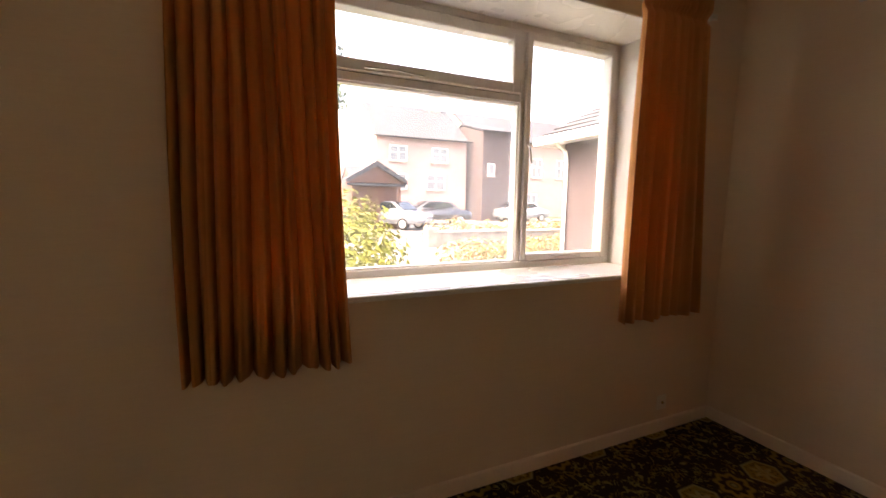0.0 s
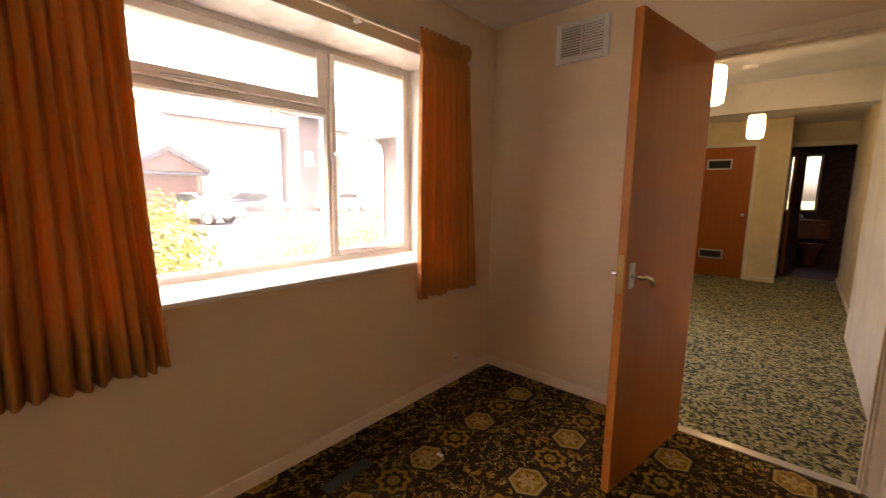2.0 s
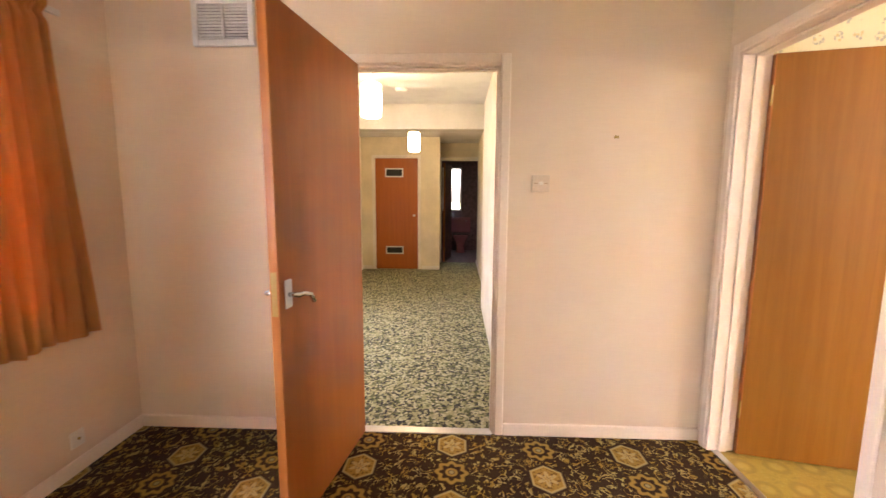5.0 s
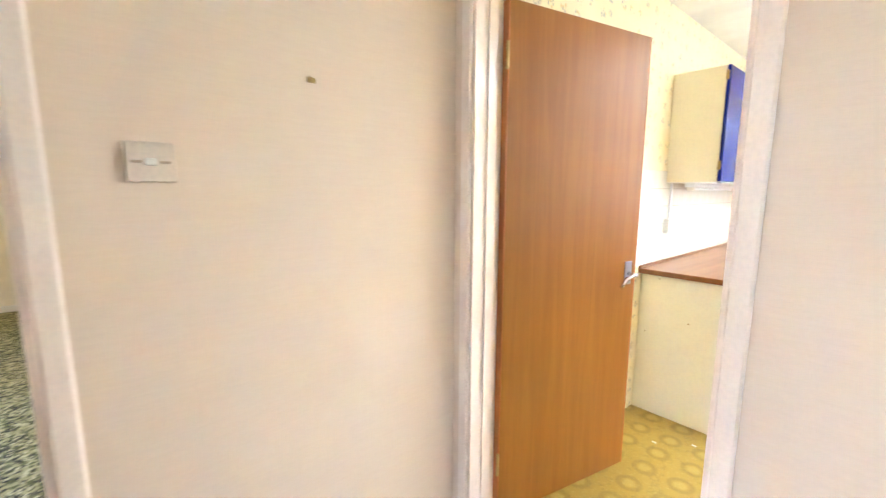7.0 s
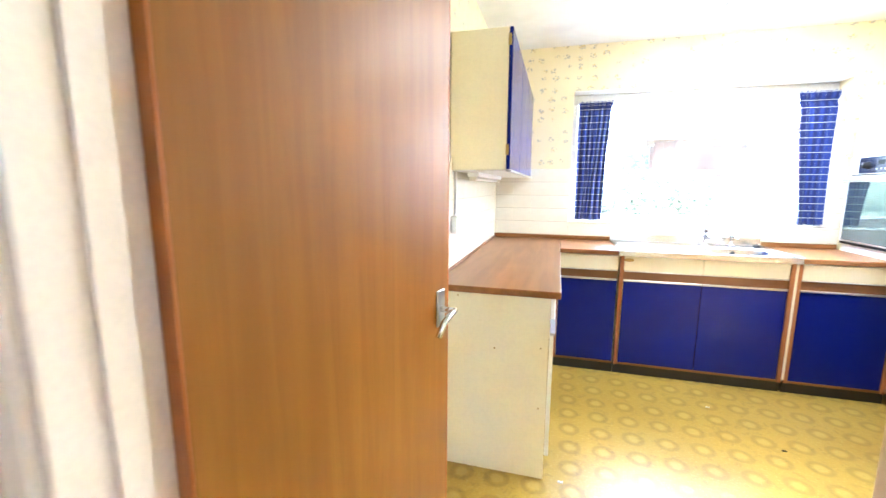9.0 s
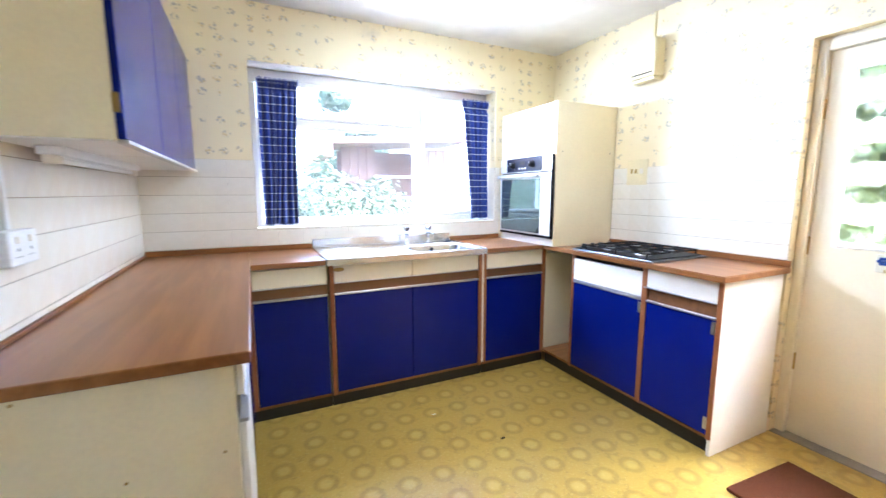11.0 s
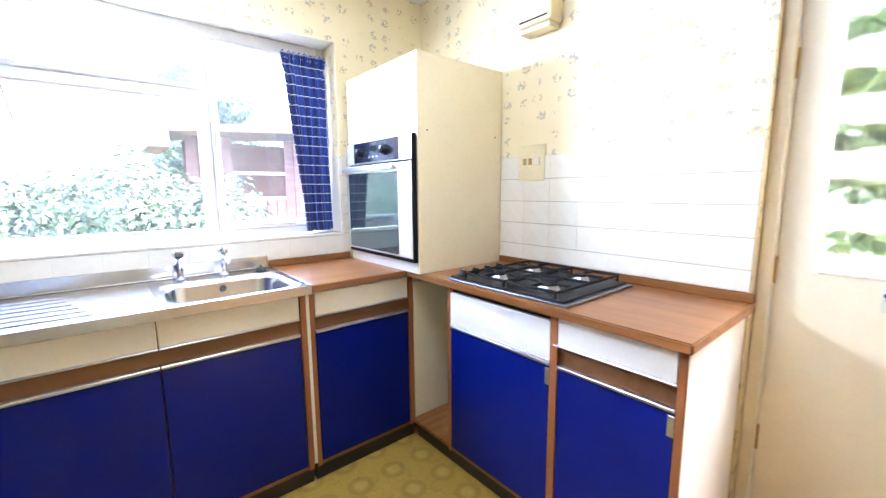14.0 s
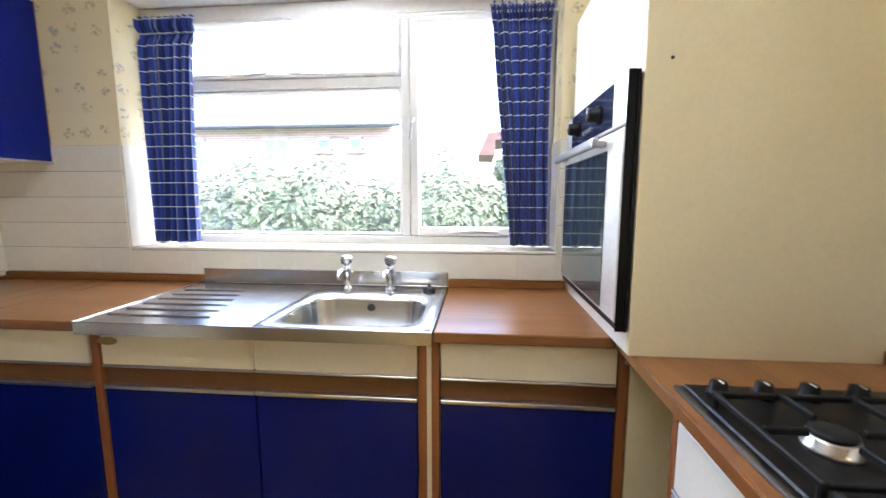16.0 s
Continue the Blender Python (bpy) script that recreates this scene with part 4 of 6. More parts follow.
# ---- dining room things ----
def curtain(name, x_top, x_bot, y, z0, z1, folds, amp, material, label, phase=0.0, header=0.09, tilt=1.0, seed=1):
    """A pleated curtain with a gathered heading, hanging in a sheet of real cloth thickness."""
    rnd = random.Random(seed)
    nx, nb, nh = folds * 16, 20, 10
    nzs = nb + nh
    ph = [rnd.uniform(-1.5, 1.5) for _ in range(folds + 2)]
    am = [rnd.uniform(0.45, 1.3) for _ in range(folds + 2)]
    c = thing(name, ((x_bot[0] + x_bot[1]) / 2, y, z0), label, "curtain")
    bm = bmesh.new()
    uvl = bm.loops.layers.uv.new("cloth")
    grid, us, run, last = [], [], 0.0, None
    for i in range(nx + 1):
        k = folds * i / nx
        j = int(k)
        w = am[j] * (1 - k + j) + am[j + 1] * (k - j)
        off = ph[j] * (1 - k + j) + ph[j + 1] * (k - j)
        col = []
        for r in range(nzs + 1):
            z = z0 + (z1 - header * 1.5 - z0) * r / nb if r <= nb else z1 - header * 1.5 * (nzs - r) / nh
            v = (z - z0) / (z1 - z0)
            s = i / nx
            hd = max(0.0, 1 - (z1 - z) / header)
            sway = 0.014 * math.sin(3 * v + 6 * s + seed)
            x = (x_bot[0] + (x_bot[1] - x_bot[0]) * s) * (1 - v) + (x_top[0] + (x_top[1] - x_top[0]) * s) * v + sway * (1 - v)
            tape = math.exp(-((z1 - z - header) / 0.022) ** 2)
            a = amp * w * (1 - 0.45 * v) * (1 - 0.5 * hd) * (1 - 0.35 * tape)
            x += 0.03 * (s - 0.5) * hd * (x_top[1] - x_top[0]) * 2
            fold = math.pi * k + phase / 2 + off * (0.5 - 0.18 * v)
            d = a * (1 - 2 * abs(math.cos(fold)) ** 0.85) + 0.15 * a * math.sin(4 * math.pi * k + 1.3 + 2 * v)
            if hd > 0:
                d += 0.014 * min(1.0, 2.5 * hd) * math.sin(2 * math.pi * k * 3.0 + off)
            else:
                d += 0.006 * math.exp(-(z1 - header - z) / 0.12) * math.sin(2 * math.pi * k * 3.0 + off)
            pinch = 0.016 * tape
            col.append(bm.verts.new((x, y + (d + pinch) * tilt, z - 0.006 * math.sin(2 * math.pi * k * 0.3 + seed) * (1 - v) + 0.006 * math.sin(2 * math.pi * k * 1.5 + off) * hd)))
        grid.append(col)
        p = Vector((grid[-1][4].co.x, grid[-1][4].co.y, 0))
        run += (p - last).length if last else 0.0
        last = p
        us.append(run)
    for i in range(nx):
        for r in range(nzs):
            f = bm.faces.new((grid[i][r], grid[i + 1][r], grid[i + 1][r + 1], grid[i][r + 1]))
            for lp, (a, b) in zip(f.loops, ((i, r), (i + 1, r), (i + 1, r + 1), (i, r + 1))):
                lp[uvl].uv = (us[a], grid[a][b].co.z - z0)
    cloth = part("cloth", bm, material, c, "", True)
    so = cloth.modifiers.new("thick", "SOLIDIFY")
    so.thickness, so.offset = 0.003, 0.0
    return c


curtain("curtain", (0.15, 0.565), (0.125, 0.60), 1.395, 0.685, 2.14, 11, 0.036, M_ORANGE, "burnt-orange pleated curtain beside the front window", 0.4, seed=3)
curtain("curtain", (1.855, 2.255), (1.82, 2.335), 1.395, 0.685, 2.155, 8, 0.042, M_ORANGE, "burnt-orange gathered curtain at the window's corner end", 1.2, seed=8)
rail = thing("curtain_rail", (1.2, 1.43, 2.09), "slim ivory curtain track above the front window", "curtain rail")
bm = bx(0.06, 2.36, 1.418, 1.428, 2.096, 2.122, 0.002, 1)
box(bm, 0.06, 2.36, 1.428, 1.452, 2.104, 2.112)
part("track", bm, M_IVORYP, rail)
for x in (0.3, 0.9, 1.5, 2.1):
    part("bracket", bx(x - 0.012, x + 0.012, 1.450, 1.4905, 2.094, 2.126, 0.002, 1), M_WHITEP, rail)

vent = thing("wall_vent", (DX, 0.869, 2.08), "white louvred warm-air vent high on the wall", "vent")
VY0, VY1, VZ0, VZ1 = 0.708, 1.030, 2.080, 2.312
part("backing", bx(DX - 0.004, DX + 0.0, VY0 + 0.01, VY1 - 0.01, VZ0 + 0.01, VZ1 - 0.01), M_DARK, vent)
bm = bmesh.new()
for a in ((VY0, VY0 + 0.032, VZ0, VZ1), (VY1 - 0.032, VY1, VZ0, VZ1), (VY0 + 0.032, VY1 - 0.032, VZ0, VZ0 + 0.032), (VY0 + 0.032, VY1 - 0.032, VZ1 - 0.032, VZ1), (0.861, 0.877, VZ0 + 0.032, VZ1 - 0.032)):
    box(bm, DX - 0.018, DX, a[0], a[1], a[2], a[3], 0.003, 1)
part("frame", bm, M_WHITEP, vent)
for y0, y1 in ((VY0 + 0.032, 0.861), (0.877, VY1 - 0.032)):
    for k in range(11):
        z = VZ0 + 0.038 + k * 0.0152
        bm = bx(-0.0065, 0.0065, y0, y1, -0.0011, 0.0011)
        bmesh.ops.transform(bm, matrix=pose(DX - 0.010, 0, z, 0, 35, 0), verts=bm.verts)
        part("slat", bm, M_WHITEP, vent)


def plate(name, x, y0, y1, z0, z1, sign, label, category, marks, skin=None):
    """A wall plate on an x-facing wall with raised rockers or holes (y, z, width, height, material)."""
    p = thing(name, (x, (y0 + y1) / 2, z0), label, category)
    part("plate", bx(*sorted((x, x + sign * 0.010)), y0, y1, z0, z1, 0.003, 2), skin or M_IVORYP, p)
    for nm, y, z, w, h, m in marks:
        part(nm, bx(*sorted((x + sign * 0.009, x + sign * 0.014)), y - w / 2, y + w / 2, z - h / 2, z + h / 2, 0.0015, 1), m, p)
    return p


plate("light_switch", DX, -0.802, -0.710, 1.353, 1.440, -1, "ivory twin light switch on the cream wall", "light switch",
      [("rocker", -0.782, 1.397, 0.020, 0.006, M_AGEDSW), ("rocker", -0.730, 1.397, 0.020, 0.006, M_AGEDSW), ("rocker", -0.756, 1.397, 0.022, 0.016, M_IVORYP)], M_SWITCH)
nail = thing("picture_hook", (DX, -1.130, 1.622), "small brown picture hook fixed in the wall", "hook")
bm = cyl(bmesh.new(), (DX + 0.005, -1.126, 1.640), (DX - 0.012, -1.128, 1.634), 0.003, n=8)
box(bm, DX - 0.005, DX - 0.0005, -1.142, -1.118, 1.624, 1.637, 0.001, 1)
part("hook", bm, M_BRASS, nail)
sk = thing("wall_socket", (2.285, DY, 0.125), "small tan aerial socket above the skirting", "socket")
part("plate", bx(2.25, 2.32, DY - 0.009, DY, 0.125, 0.205, 0.003, 1), M_IVORYP, sk)
part("outlet", cyl(bmesh.new(), (2.285, DY - 0.009, 0.165), (2.285, DY - 0.016, 0.165), 0.007, n=12), M_BRASS, sk)
tag = thing("paper_scrap", (1.62, 1.0, 0.001), "tiny white scrap lying on the carpet", "scrap")
part("scrap", bx(1.605, 1.625, 1.0, 1.035, 0.0, 0.004, 0.001, 1), M_WHITEP, tag)

strip = thing("floor_strip", (1.22, 1.23, 0), "dark grey flat strip lying loose on the carpet", "strip")
bm = bx(1.09, 1.35, 1.20, 1.265, 0.0, 0.007, 0.002, 1)
for k in range(3):
    box(bm, 1.10, 1.34, 1.212 + 0.016 * k, 1.218 + 0.016 * k, 0.006, 0.0095, 0.001, 1)
bmesh.ops.rotate(bm, cent=(1.22, 1.23, 0), matrix=Matrix.Rotation(radians(3), 3, "Z"), verts=bm.verts)
part("strip", bm, M_GREYP, strip)

# ---- hall things ----
def pendant(at):
    p = thing("pendant_lamp", (*at, 1.98), "lit opal glass cylinder lamp on a short flex", "ceiling lamp", "hall pendants")
    bm = lathe(bmesh.new(), (*at, 1.98), [(0.06, 0.0), (0.082, 0.015), (0.088, 0.14), (0.082, 0.265), (0.06, 0.28)], 24)
    part("shade", bm, M_OPAL, p, "glowing opal glass shade", True)
    part("flex", cyl(bmesh.new(), (*at, 2.26), (*at, 2.39), 0.004, n=8), M_WHITEP, p)
    part("ceiling_rose", lathe(bmesh.new(), (*at, 2.385), [(0.045, 0), (0.05, 0.02), (0.05, 0.025)], 20), M_WHITEP, p)


pendant((4.0, 0.40)), pendant((6.5, 0.31))
sa = thing("smoke_alarm", (4.72, 0.25, 2.37), "round white smoke alarm on the hall ceiling", "smoke alarm")
part("body", lathe(bmesh.new(), (4.72, 0.25, 2.37), [(0.045, 0), (0.055, 0.008), (0.06, 0.03), (0.06, 0.04)], 24), M_WHITEP, sa, "", True)
cd = thing("door_4", (7.95, 0.79, 0), "closed brown airing-cupboard door with two metal vents", "door", "", "structure")
part("leaf", bx(7.945, 7.985, 0.403, 1.177, 0.008, 2.027), M_SAPELE, cd)
for z0, z1 in ((1.69, 1.85), (0.285, 0.43)):
    v = part("grille", bx(7.938, 7.946, 0.668, 0.995, z0, z1, 0.002, 1), M_ALU, cd, "metal vent grille")
    part("mesh", bx(7.934, 7.939, 0.688, 0.975, z0 + 0.022, z1 - 0.022), M_DARK, v)
part("knob", lathe(bmesh.new(), (7.945, 0.47, 1.0), [(0.02, 0), (0.012, -0.02), (0.022, -0.04), (0.01, -0.05)], 16, "x"), M_ALU, cd)
hv = thing("wall_vent", (6.9, 1.42, 2.12), "cream vent high on the hall wall", "vent")
part("frame", bx(6.85, 7.12, 1.405, 1.42, 2.12, 2.3, 0.003, 1), M_PLASTER, hv)
for k in range(6):
    part("slat", bx(6.87, 7.10, 1.398, 1.406, 2.14 + k * 0.024, 2.152 + k * 0.024), M_PLASTER, hv)
def toilet(x, y):
    """A low-level suite: cistern on the far wall, bowl with a closed seat, pedestal."""
    w = thing("toilet", (x, y, 0), "mauve ceramic toilet with a low-level cistern below the window", "toilet")
    part("cistern", bx(x + 0.14, x + 0.31, y - 0.25, y + 0.25, 0.47, 0.82, 0.025, 3), M_MAUVE, w)
    part("cistern_lid", bx(x + 0.13, x + 0.315, y - 0.26, y + 0.26, 0.82, 0.85, 0.01, 2), M_MAUVE, w)
    part("flush_lever", tube(bmesh.new(), [(x + 0.14, y - 0.17, 0.76), (x + 0.11, y - 0.17, 0.76), (x + 0.105, y - 0.10, 0.75)], 0.008), M_CHROME, w, "chrome flush lever", True)
    bm = lathe(bmesh.new(), (0, 0, 0), [(0.12, 0.0), (0.10, 0.05), (0.09, 0.16), (0.12, 0.26), (0.17, 0.35), (0.185, 0.40)], 28)
    bmesh.ops.transform(bm, matrix=Matrix.Translation((x - 0.06, y, 0)) @ Matrix.Diagonal((1.25, 1, 1, 1)), verts=bm.verts)
    part("bowl", bm, M_MAUVE, w, "", True)
    bm = lathe(bmesh.new(), (0, 0, 0), [(0.185, 0.401), (0.195, 0.408), (0.195, 0.425), (0.18, 0.435)], 28)
    bmesh.ops.transform(bm, matrix=Matrix.Translation((x - 0.06, y, 0)) @ Matrix.Diagonal((1.25, 1, 1, 1)), verts=bm.verts)
    part("seat", bm, M_MAUVE, w, "closed glossy seat", True)


toilet(10.48, -0.40)
leaf_door("door_5", (8.86, -0.05), -10, M_PLUM, "open dark bathroom door", 0.72, 2.02)

# ---- kitchen worktops ----
WT = 0.885
wt1 = thing("worktop", (2.33, -4.0, 0.855), "teak-print laminate worktop along the tiled wall", "worktop")
part("slab", bx(2.056, KX - 0.002, KY + 0.002, -3.072, 0.855, WT, 0.004, 2), M_TEAKY, wt1)
part("upstand", bx(KX - 0.016, KX - 0.002, KY + 0.018, -3.075, WT, 0.899, 0.003, 1), M_TEAKY, wt1)
wt2 = thing("worktop", (1.86, -4.6, 0.855), "teak-print laminate worktop beside the sink", "worktop")
part("slab", bx(1.672, 2.054, KY + 0.002, -4.335, 0.855, WT, 0.004, 2), M_TEAKX, wt2)
part("upstand", bx(1.672, KX - 0.003, KY + 0.002, KY + 0.016, WT, 0.917, 0.003, 1), M_TEAKX, wt2)
wt3 = thing("worktop", (0.39, -4.6, 0.855), "teak-print laminate worktop between sink and oven", "worktop")
part("slab", bx(0.152, 0.626, KY + 0.002, -4.335, 0.855, WT, 0.004, 2), M_TEAKX, wt3)
part("upstand", bx(0.168, 0.626, KY + 0.002, KY + 0.016, WT, 0.917, 0.003, 1), M_TEAKX, wt3)
wt4 = thing("worktop", (-0.1, -3.9, 0.855), "teak-print laminate worktop round the gas hob", "worktop")
bm = bmesh.new()
prism(bm, [(KW + 0.002, -3.088), (0.172, -3.088), (0.150, -4.345), (0.150, KY + 0.002), (KW + 0.002, KY + 0.002)], "z", 0.855, WT)
bmesh.ops.bevel(bm, geom=list(bm.edges), offset=0.004, segments=2, affect="EDGES")
part("slab", bm, M_TEAKY, wt4)
part("upstand", bx(KW + 0.002, KW + 0.016, -4.215, -3.09, WT, 0.917, 0.003, 1), M_TEAKY, wt4)


# ---- kitchen units ----
def lip(name, parent, x0, x1, y0, y1, z0, z1):
    return part(name, bx(x0, x1, y0, y1, z0, z1, 0.0015, 1), M_ALU, parent, "pale metal pull lip")


def front_unit(name, x0, x1, label, splits, stiles, z_door=0.672):
    """A base unit that faces north: carcass, ivory drawer fronts, a brown finger gap, blue doors with a metal lip, black plinth."""
    u = thing(name, ((x0 + x1) / 2, -4.6, 0), label, "base cabinet", "sink run units")
    yf = -4.358
    part("carcass", bx(x0, x1, KY + 0.01, yf - 0.02, 0.07, 0.71 if name == "sink_cabinet" else 0.853), M_CREAM, u)
    part("plinth", bx(x0, x1, KY + 0.05, -4.37, 0.0, 0.07), M_BLACK, u, "black plinth")
    part("finger_rail", bx(x0 + 0.002, x1 - 0.002, yf - 0.02, yf - 0.012, 0.66, 0.76), M_RAILSHADE, u, "teak finger gap")
    part("bottom_rail", bx(x0, x1, yf - 0.02, yf - 0.002, 0.068, 0.083, 0.001, 1), M_TEAKX, u)
    for s0, s1 in stiles:
        part("stile", bx(s0, s1, yf - 0.02, yf + 0.004, 0.068, 0.852, 0.001, 1), M_TEAKZ, u, "teak stile")
    for d0, d1 in splits:
        dr = part("drawer_front", bx(d0 + 0.002, d1 - 0.002, yf - 0.018, yf, 0.748, 0.848, 0.002, 1), M_DRAWER, u, "ivory drawer front")
        lip("pull", dr, d0 + 0.002, d1 - 0.002, yf - 0.006, yf + 0.004, 0.741, 0.747)
        dv = part("door", bx(d0 + 0.002, d1 - 0.002, yf - 0.018, yf, 0.085, z_door, 0.002, 1), M_BLUE, u, "glossy royal blue door")
        lip("pull", dv, d0 + 0.002, d1 - 0.002, yf - 0.016, yf + 0.006, z_door + 0.001, z_door + 0.012)
    return u


front_unit("base_cabinet", 1.66, 2.085, "blue-doored base cabinet in the corner beside the sink", [(1.665, 2.055)], [(2.055, 2.085)])
sink_unit = front_unit("sink_cabinet", 0.647, 1.656, "double blue-doored base cabinet under the steel sink", [(0.672, 1.150), (1.150, 1.628)], [(1.63, 1.655), (0.647, 0.670)])
# strip added behind the door gap, its dark colour giving the gap's shade
part("centre_gap_strip", bx(1.14, 1.16, -4.379, -4.3765, 0.10, 0.85), M_TEAKZ, sink_unit, "teak stile")
front_unit("base_cabinet", 0.107, 0.633, "blue-doored base cabinet between sink and hob", [(0.135, 0.610)], [(0.612, 0.633), (0.108, 0.133)])
bm = bx(0.6335, 0.6465, -4.37, -4.3525, 0.09, 0.852)
structure("filler_strip", bm, M_DRAWER, "pale filler strip between two units", "trim")
badge = thing("badge", (1.60, -4.357, 0.822), "small oval metal maker's badge on a drawer", "badge")
part("plaque", lathe(bmesh.new(), (0, 0, 0), [(0.012, 0), (0.012, 0.003), (0.010, 0.004)], 24, "y"), M_BRASS, badge)
for ch_ in badge.children:
    ch_.matrix_parent_inverse = Matrix.Diagonal((2.6, 1, 1, 1))

eu = thing("base_cabinet", (2.35, -3.8, 0), "cream-sided base cabinet at the end of the tiled-wall run", "base cabinet")
part("end_panel", bx(2.098, KX - 0.004, -3.135, -3.117, 0.0, 0.853, 0.001, 1), M_CREAM, eu, "scuffed cream end panel")
part("carcass", bx(2.125, KX - 0.004, -4.34, -3.137, 0.085, 0.853), M_CREAM, eu)
part("plinth", bx(2.15, KX - 0.06, -4.34, -3.14, 0.0, 0.085), M_BLACK, eu)
for k, (a, b) in enumerate(((-3.73, -3.14), (-4.335, -3.735))):
    dr = part("drawer_front", bx(2.078, 2.096, a + 0.003, b - 0.003, 0.748, 0.848, 0.002, 1), M_WHITELAM, eu, "white drawer front")
    lip("pull", dr, 2.074, 2.082, a + 0.003, b - 0.003, 0.741, 0.747)
    dv = part("door", bx(2.078, 2.096, a + 0.003, b - 0.003, 0.10, 0.672, 0.002, 1), M_WHITELAM if k == 0 else M_BLUE, eu, "white door" if k == 0 else "blue door")
    lip("pull", dv, 2.072, 2.094, a + 0.003, b - 0.003, 0.673, 0.684)
for y, z in ((2.13, 0.62), (2.13, 0.34), (2.33, 0.60), (2.56, 0.5), (2.5, 0.83)):
    part("screw", cyl(bmesh.new(), (y, -3.1175, z), (y, -3.1155, z), 0.004, n=8), M_BRASS, eu)

hu = thing("hob_cabinet", (-0.12, -3.6, 0), "blue-doored cabinet under the gas hob with a white side", "base cabinet")
XF = 0.128
part("end_panel", bx(KW + 0.02, XF, -3.125, -3.107, 0.0, 0.853, 0.001, 1), M_WHITELAM, hu, "white end panel")
part("carcass", bx(KW + 0.02, XF - 0.022, -4.045, -3.127, 0.085, 0.853), M_CREAM, hu)
part("side_panel", bx(KW + 0.02, XF - 0.002, -4.063, -4.046, 0.085, 0.853), M_CREAM, hu)
part("plinth", bx(KW + 0.02, XF - 0.03, -4.345, -3.127, 0.0, 0.083), M_BLACK, hu, "black plinth")
part("recess_floor", bx(KW + 0.02, XF - 0.005, -4.352, -4.064, 0.084, 0.100), M_TEAKX, hu, "teak shelf in the open recess")
part("recess_back", bx(KW + 0.004, KW + 0.018, -4.352, -4.064, 0.101, 0.853), M_CREAM, hu)
part("recess_side", bx(KW + 0.02, 0.105, -4.357, -4.352, 0.101, 0.853), M_CREAM, hu)
part("towel_rail", tube(bmesh.new(), [(0.02, -4.30, 0.835), (XF + 0.01, -4.30, 0.835)], 0.006), M_ALU, hu)
for a, b in ((-4.063, -4.043), (-3.528, -3.498), (-3.130, -3.108)):
    part("stile", bx(XF - 0.022, XF + 0.004, a, b, 0.083, 0.852, 0.001, 1), M_TEAKZ, hu, "teak stile")
part("bottom_rail", bx(XF - 0.022, XF - 0.002, -4.043, -3.13, 0.083, 0.098, 0.001, 1), M_TEAKY, hu)
part("shadow_gap", bx(XF - 0.021, XF - 0.014, -4.043, -3.53, 0.828, 0.853), M_DARK, hu)
part("finger_rail", bx(XF - 0.020, XF - 0.010, -3.498, -3.13, 0.66, 0.765), M_RAILSHADE, hu)
dr = part("drawer_front", bx(XF - 0.018, XF + 0.002, -4.045, -3.530, 0.690, 0.828, 0.002, 1), M_WHITELAM, hu, "white drawer front, dropped below its rail")
lip("pull", dr, XF - 0.006, XF + 0.006, -4.045, -3.530, 0.683, 0.689)
dv = part("door", bx(XF - 0.018, XF + 0.001, -4.043, -3.530, 0.10, 0.668, 0.002, 1), M_BLUE, hu, "glossy royal blue door")
lip("pull", dv, XF - 0.016, XF + 0.007, -4.043, -3.530, 0.669, 0.680)
part("hinge", bx(XF + 0.001, XF + 0.006, -3.545, -3.528, 0.60, 0.66, 0.001, 1), M_ALU, dv)
dr = part("drawer_front", bx(XF - 0.018, XF + 0.002, -3.515, -3.132, 0.752, 0.848, 0.002, 1), M_WHITELAM, hu, "white drawer front")
lip("pull", dr, XF - 0.006, XF + 0.006, -3.515, -3.132, 0.744, 0.751)
dv = part("door", bx(XF - 0.018, XF + 0.001, -3.497, -3.132, 0.10, 0.668, 0.002, 1), M_BLUE, hu, "glossy royal blue door")
lip("pull", dv, XF - 0.016, XF + 0.007, -3.497, -3.132, 0.669, 0.680)
for z in (0.13, 0.60):
    part("hinge", bx(XF + 0.001, XF + 0.006, -3.148, -3.131, z, z + 0.06, 0.001, 1), M_ALU, dv)

# ---- tall oven housing, standing on the worktop ----
TX, TY0, TY1, TZ = 0.165, -4.862, -4.215, 1.858
oh = thing("oven_housing", (-0.1, -4.54, WT), "cream oven housing cabinet standing on the worktop", "cabinet")
part("side_panel", bx(KW + 0.004, TX, TY1 - 0.018, TY1, WT, TZ, 0.001, 1), M_CREAM, oh, "cream side panel")
part("side_panel", bx(KW + 0.004, TX, TY0, TY0 + 0.018, WT, TZ, 0.001, 1), M_CREAM, oh)
part("top_panel", bx(KW + 0.004, TX - 0.02, TY0 + 0.018, TY1 - 0.018, TZ - 0.018, TZ), M_CREAM, oh)
part("base_rail", bx(TX - 0.02, TX, TY0 + 0.0185, TY1 - 0.0185, WT, 0.936), M_WHITELAM, oh, "white rail below the oven")
part("back_panel", bx(KW + 0.004, KW + 0.012, TY0 + 0.018, TY1 - 0.018, WT, TZ - 0.018), M_DARK, oh)
part("door", bx(TX - 0.016, TX + 0.002, TY0 + 0.004, TY1 - 0.002, 1.518, TZ - 0.002, 0.002, 1), M_WHITELAM, oh, "white top door")
for y in (-4.262, -4.40):
    part("screw_hole", cyl(bmesh.new(), (0.112 if y > -4.3 else -0.325, TY1 - 0.001, 1.531), (0.112 if y > -4.3 else -0.325, TY1 + 0.0008, 1.531), 0.004, n=8), M_DARK, oh)
ov = thing("oven", (-0.1, -4.54, 0.937), "built-in steel electric oven with a dark glass door", "oven")
OY0, OY1 = -4.834, -4.2165
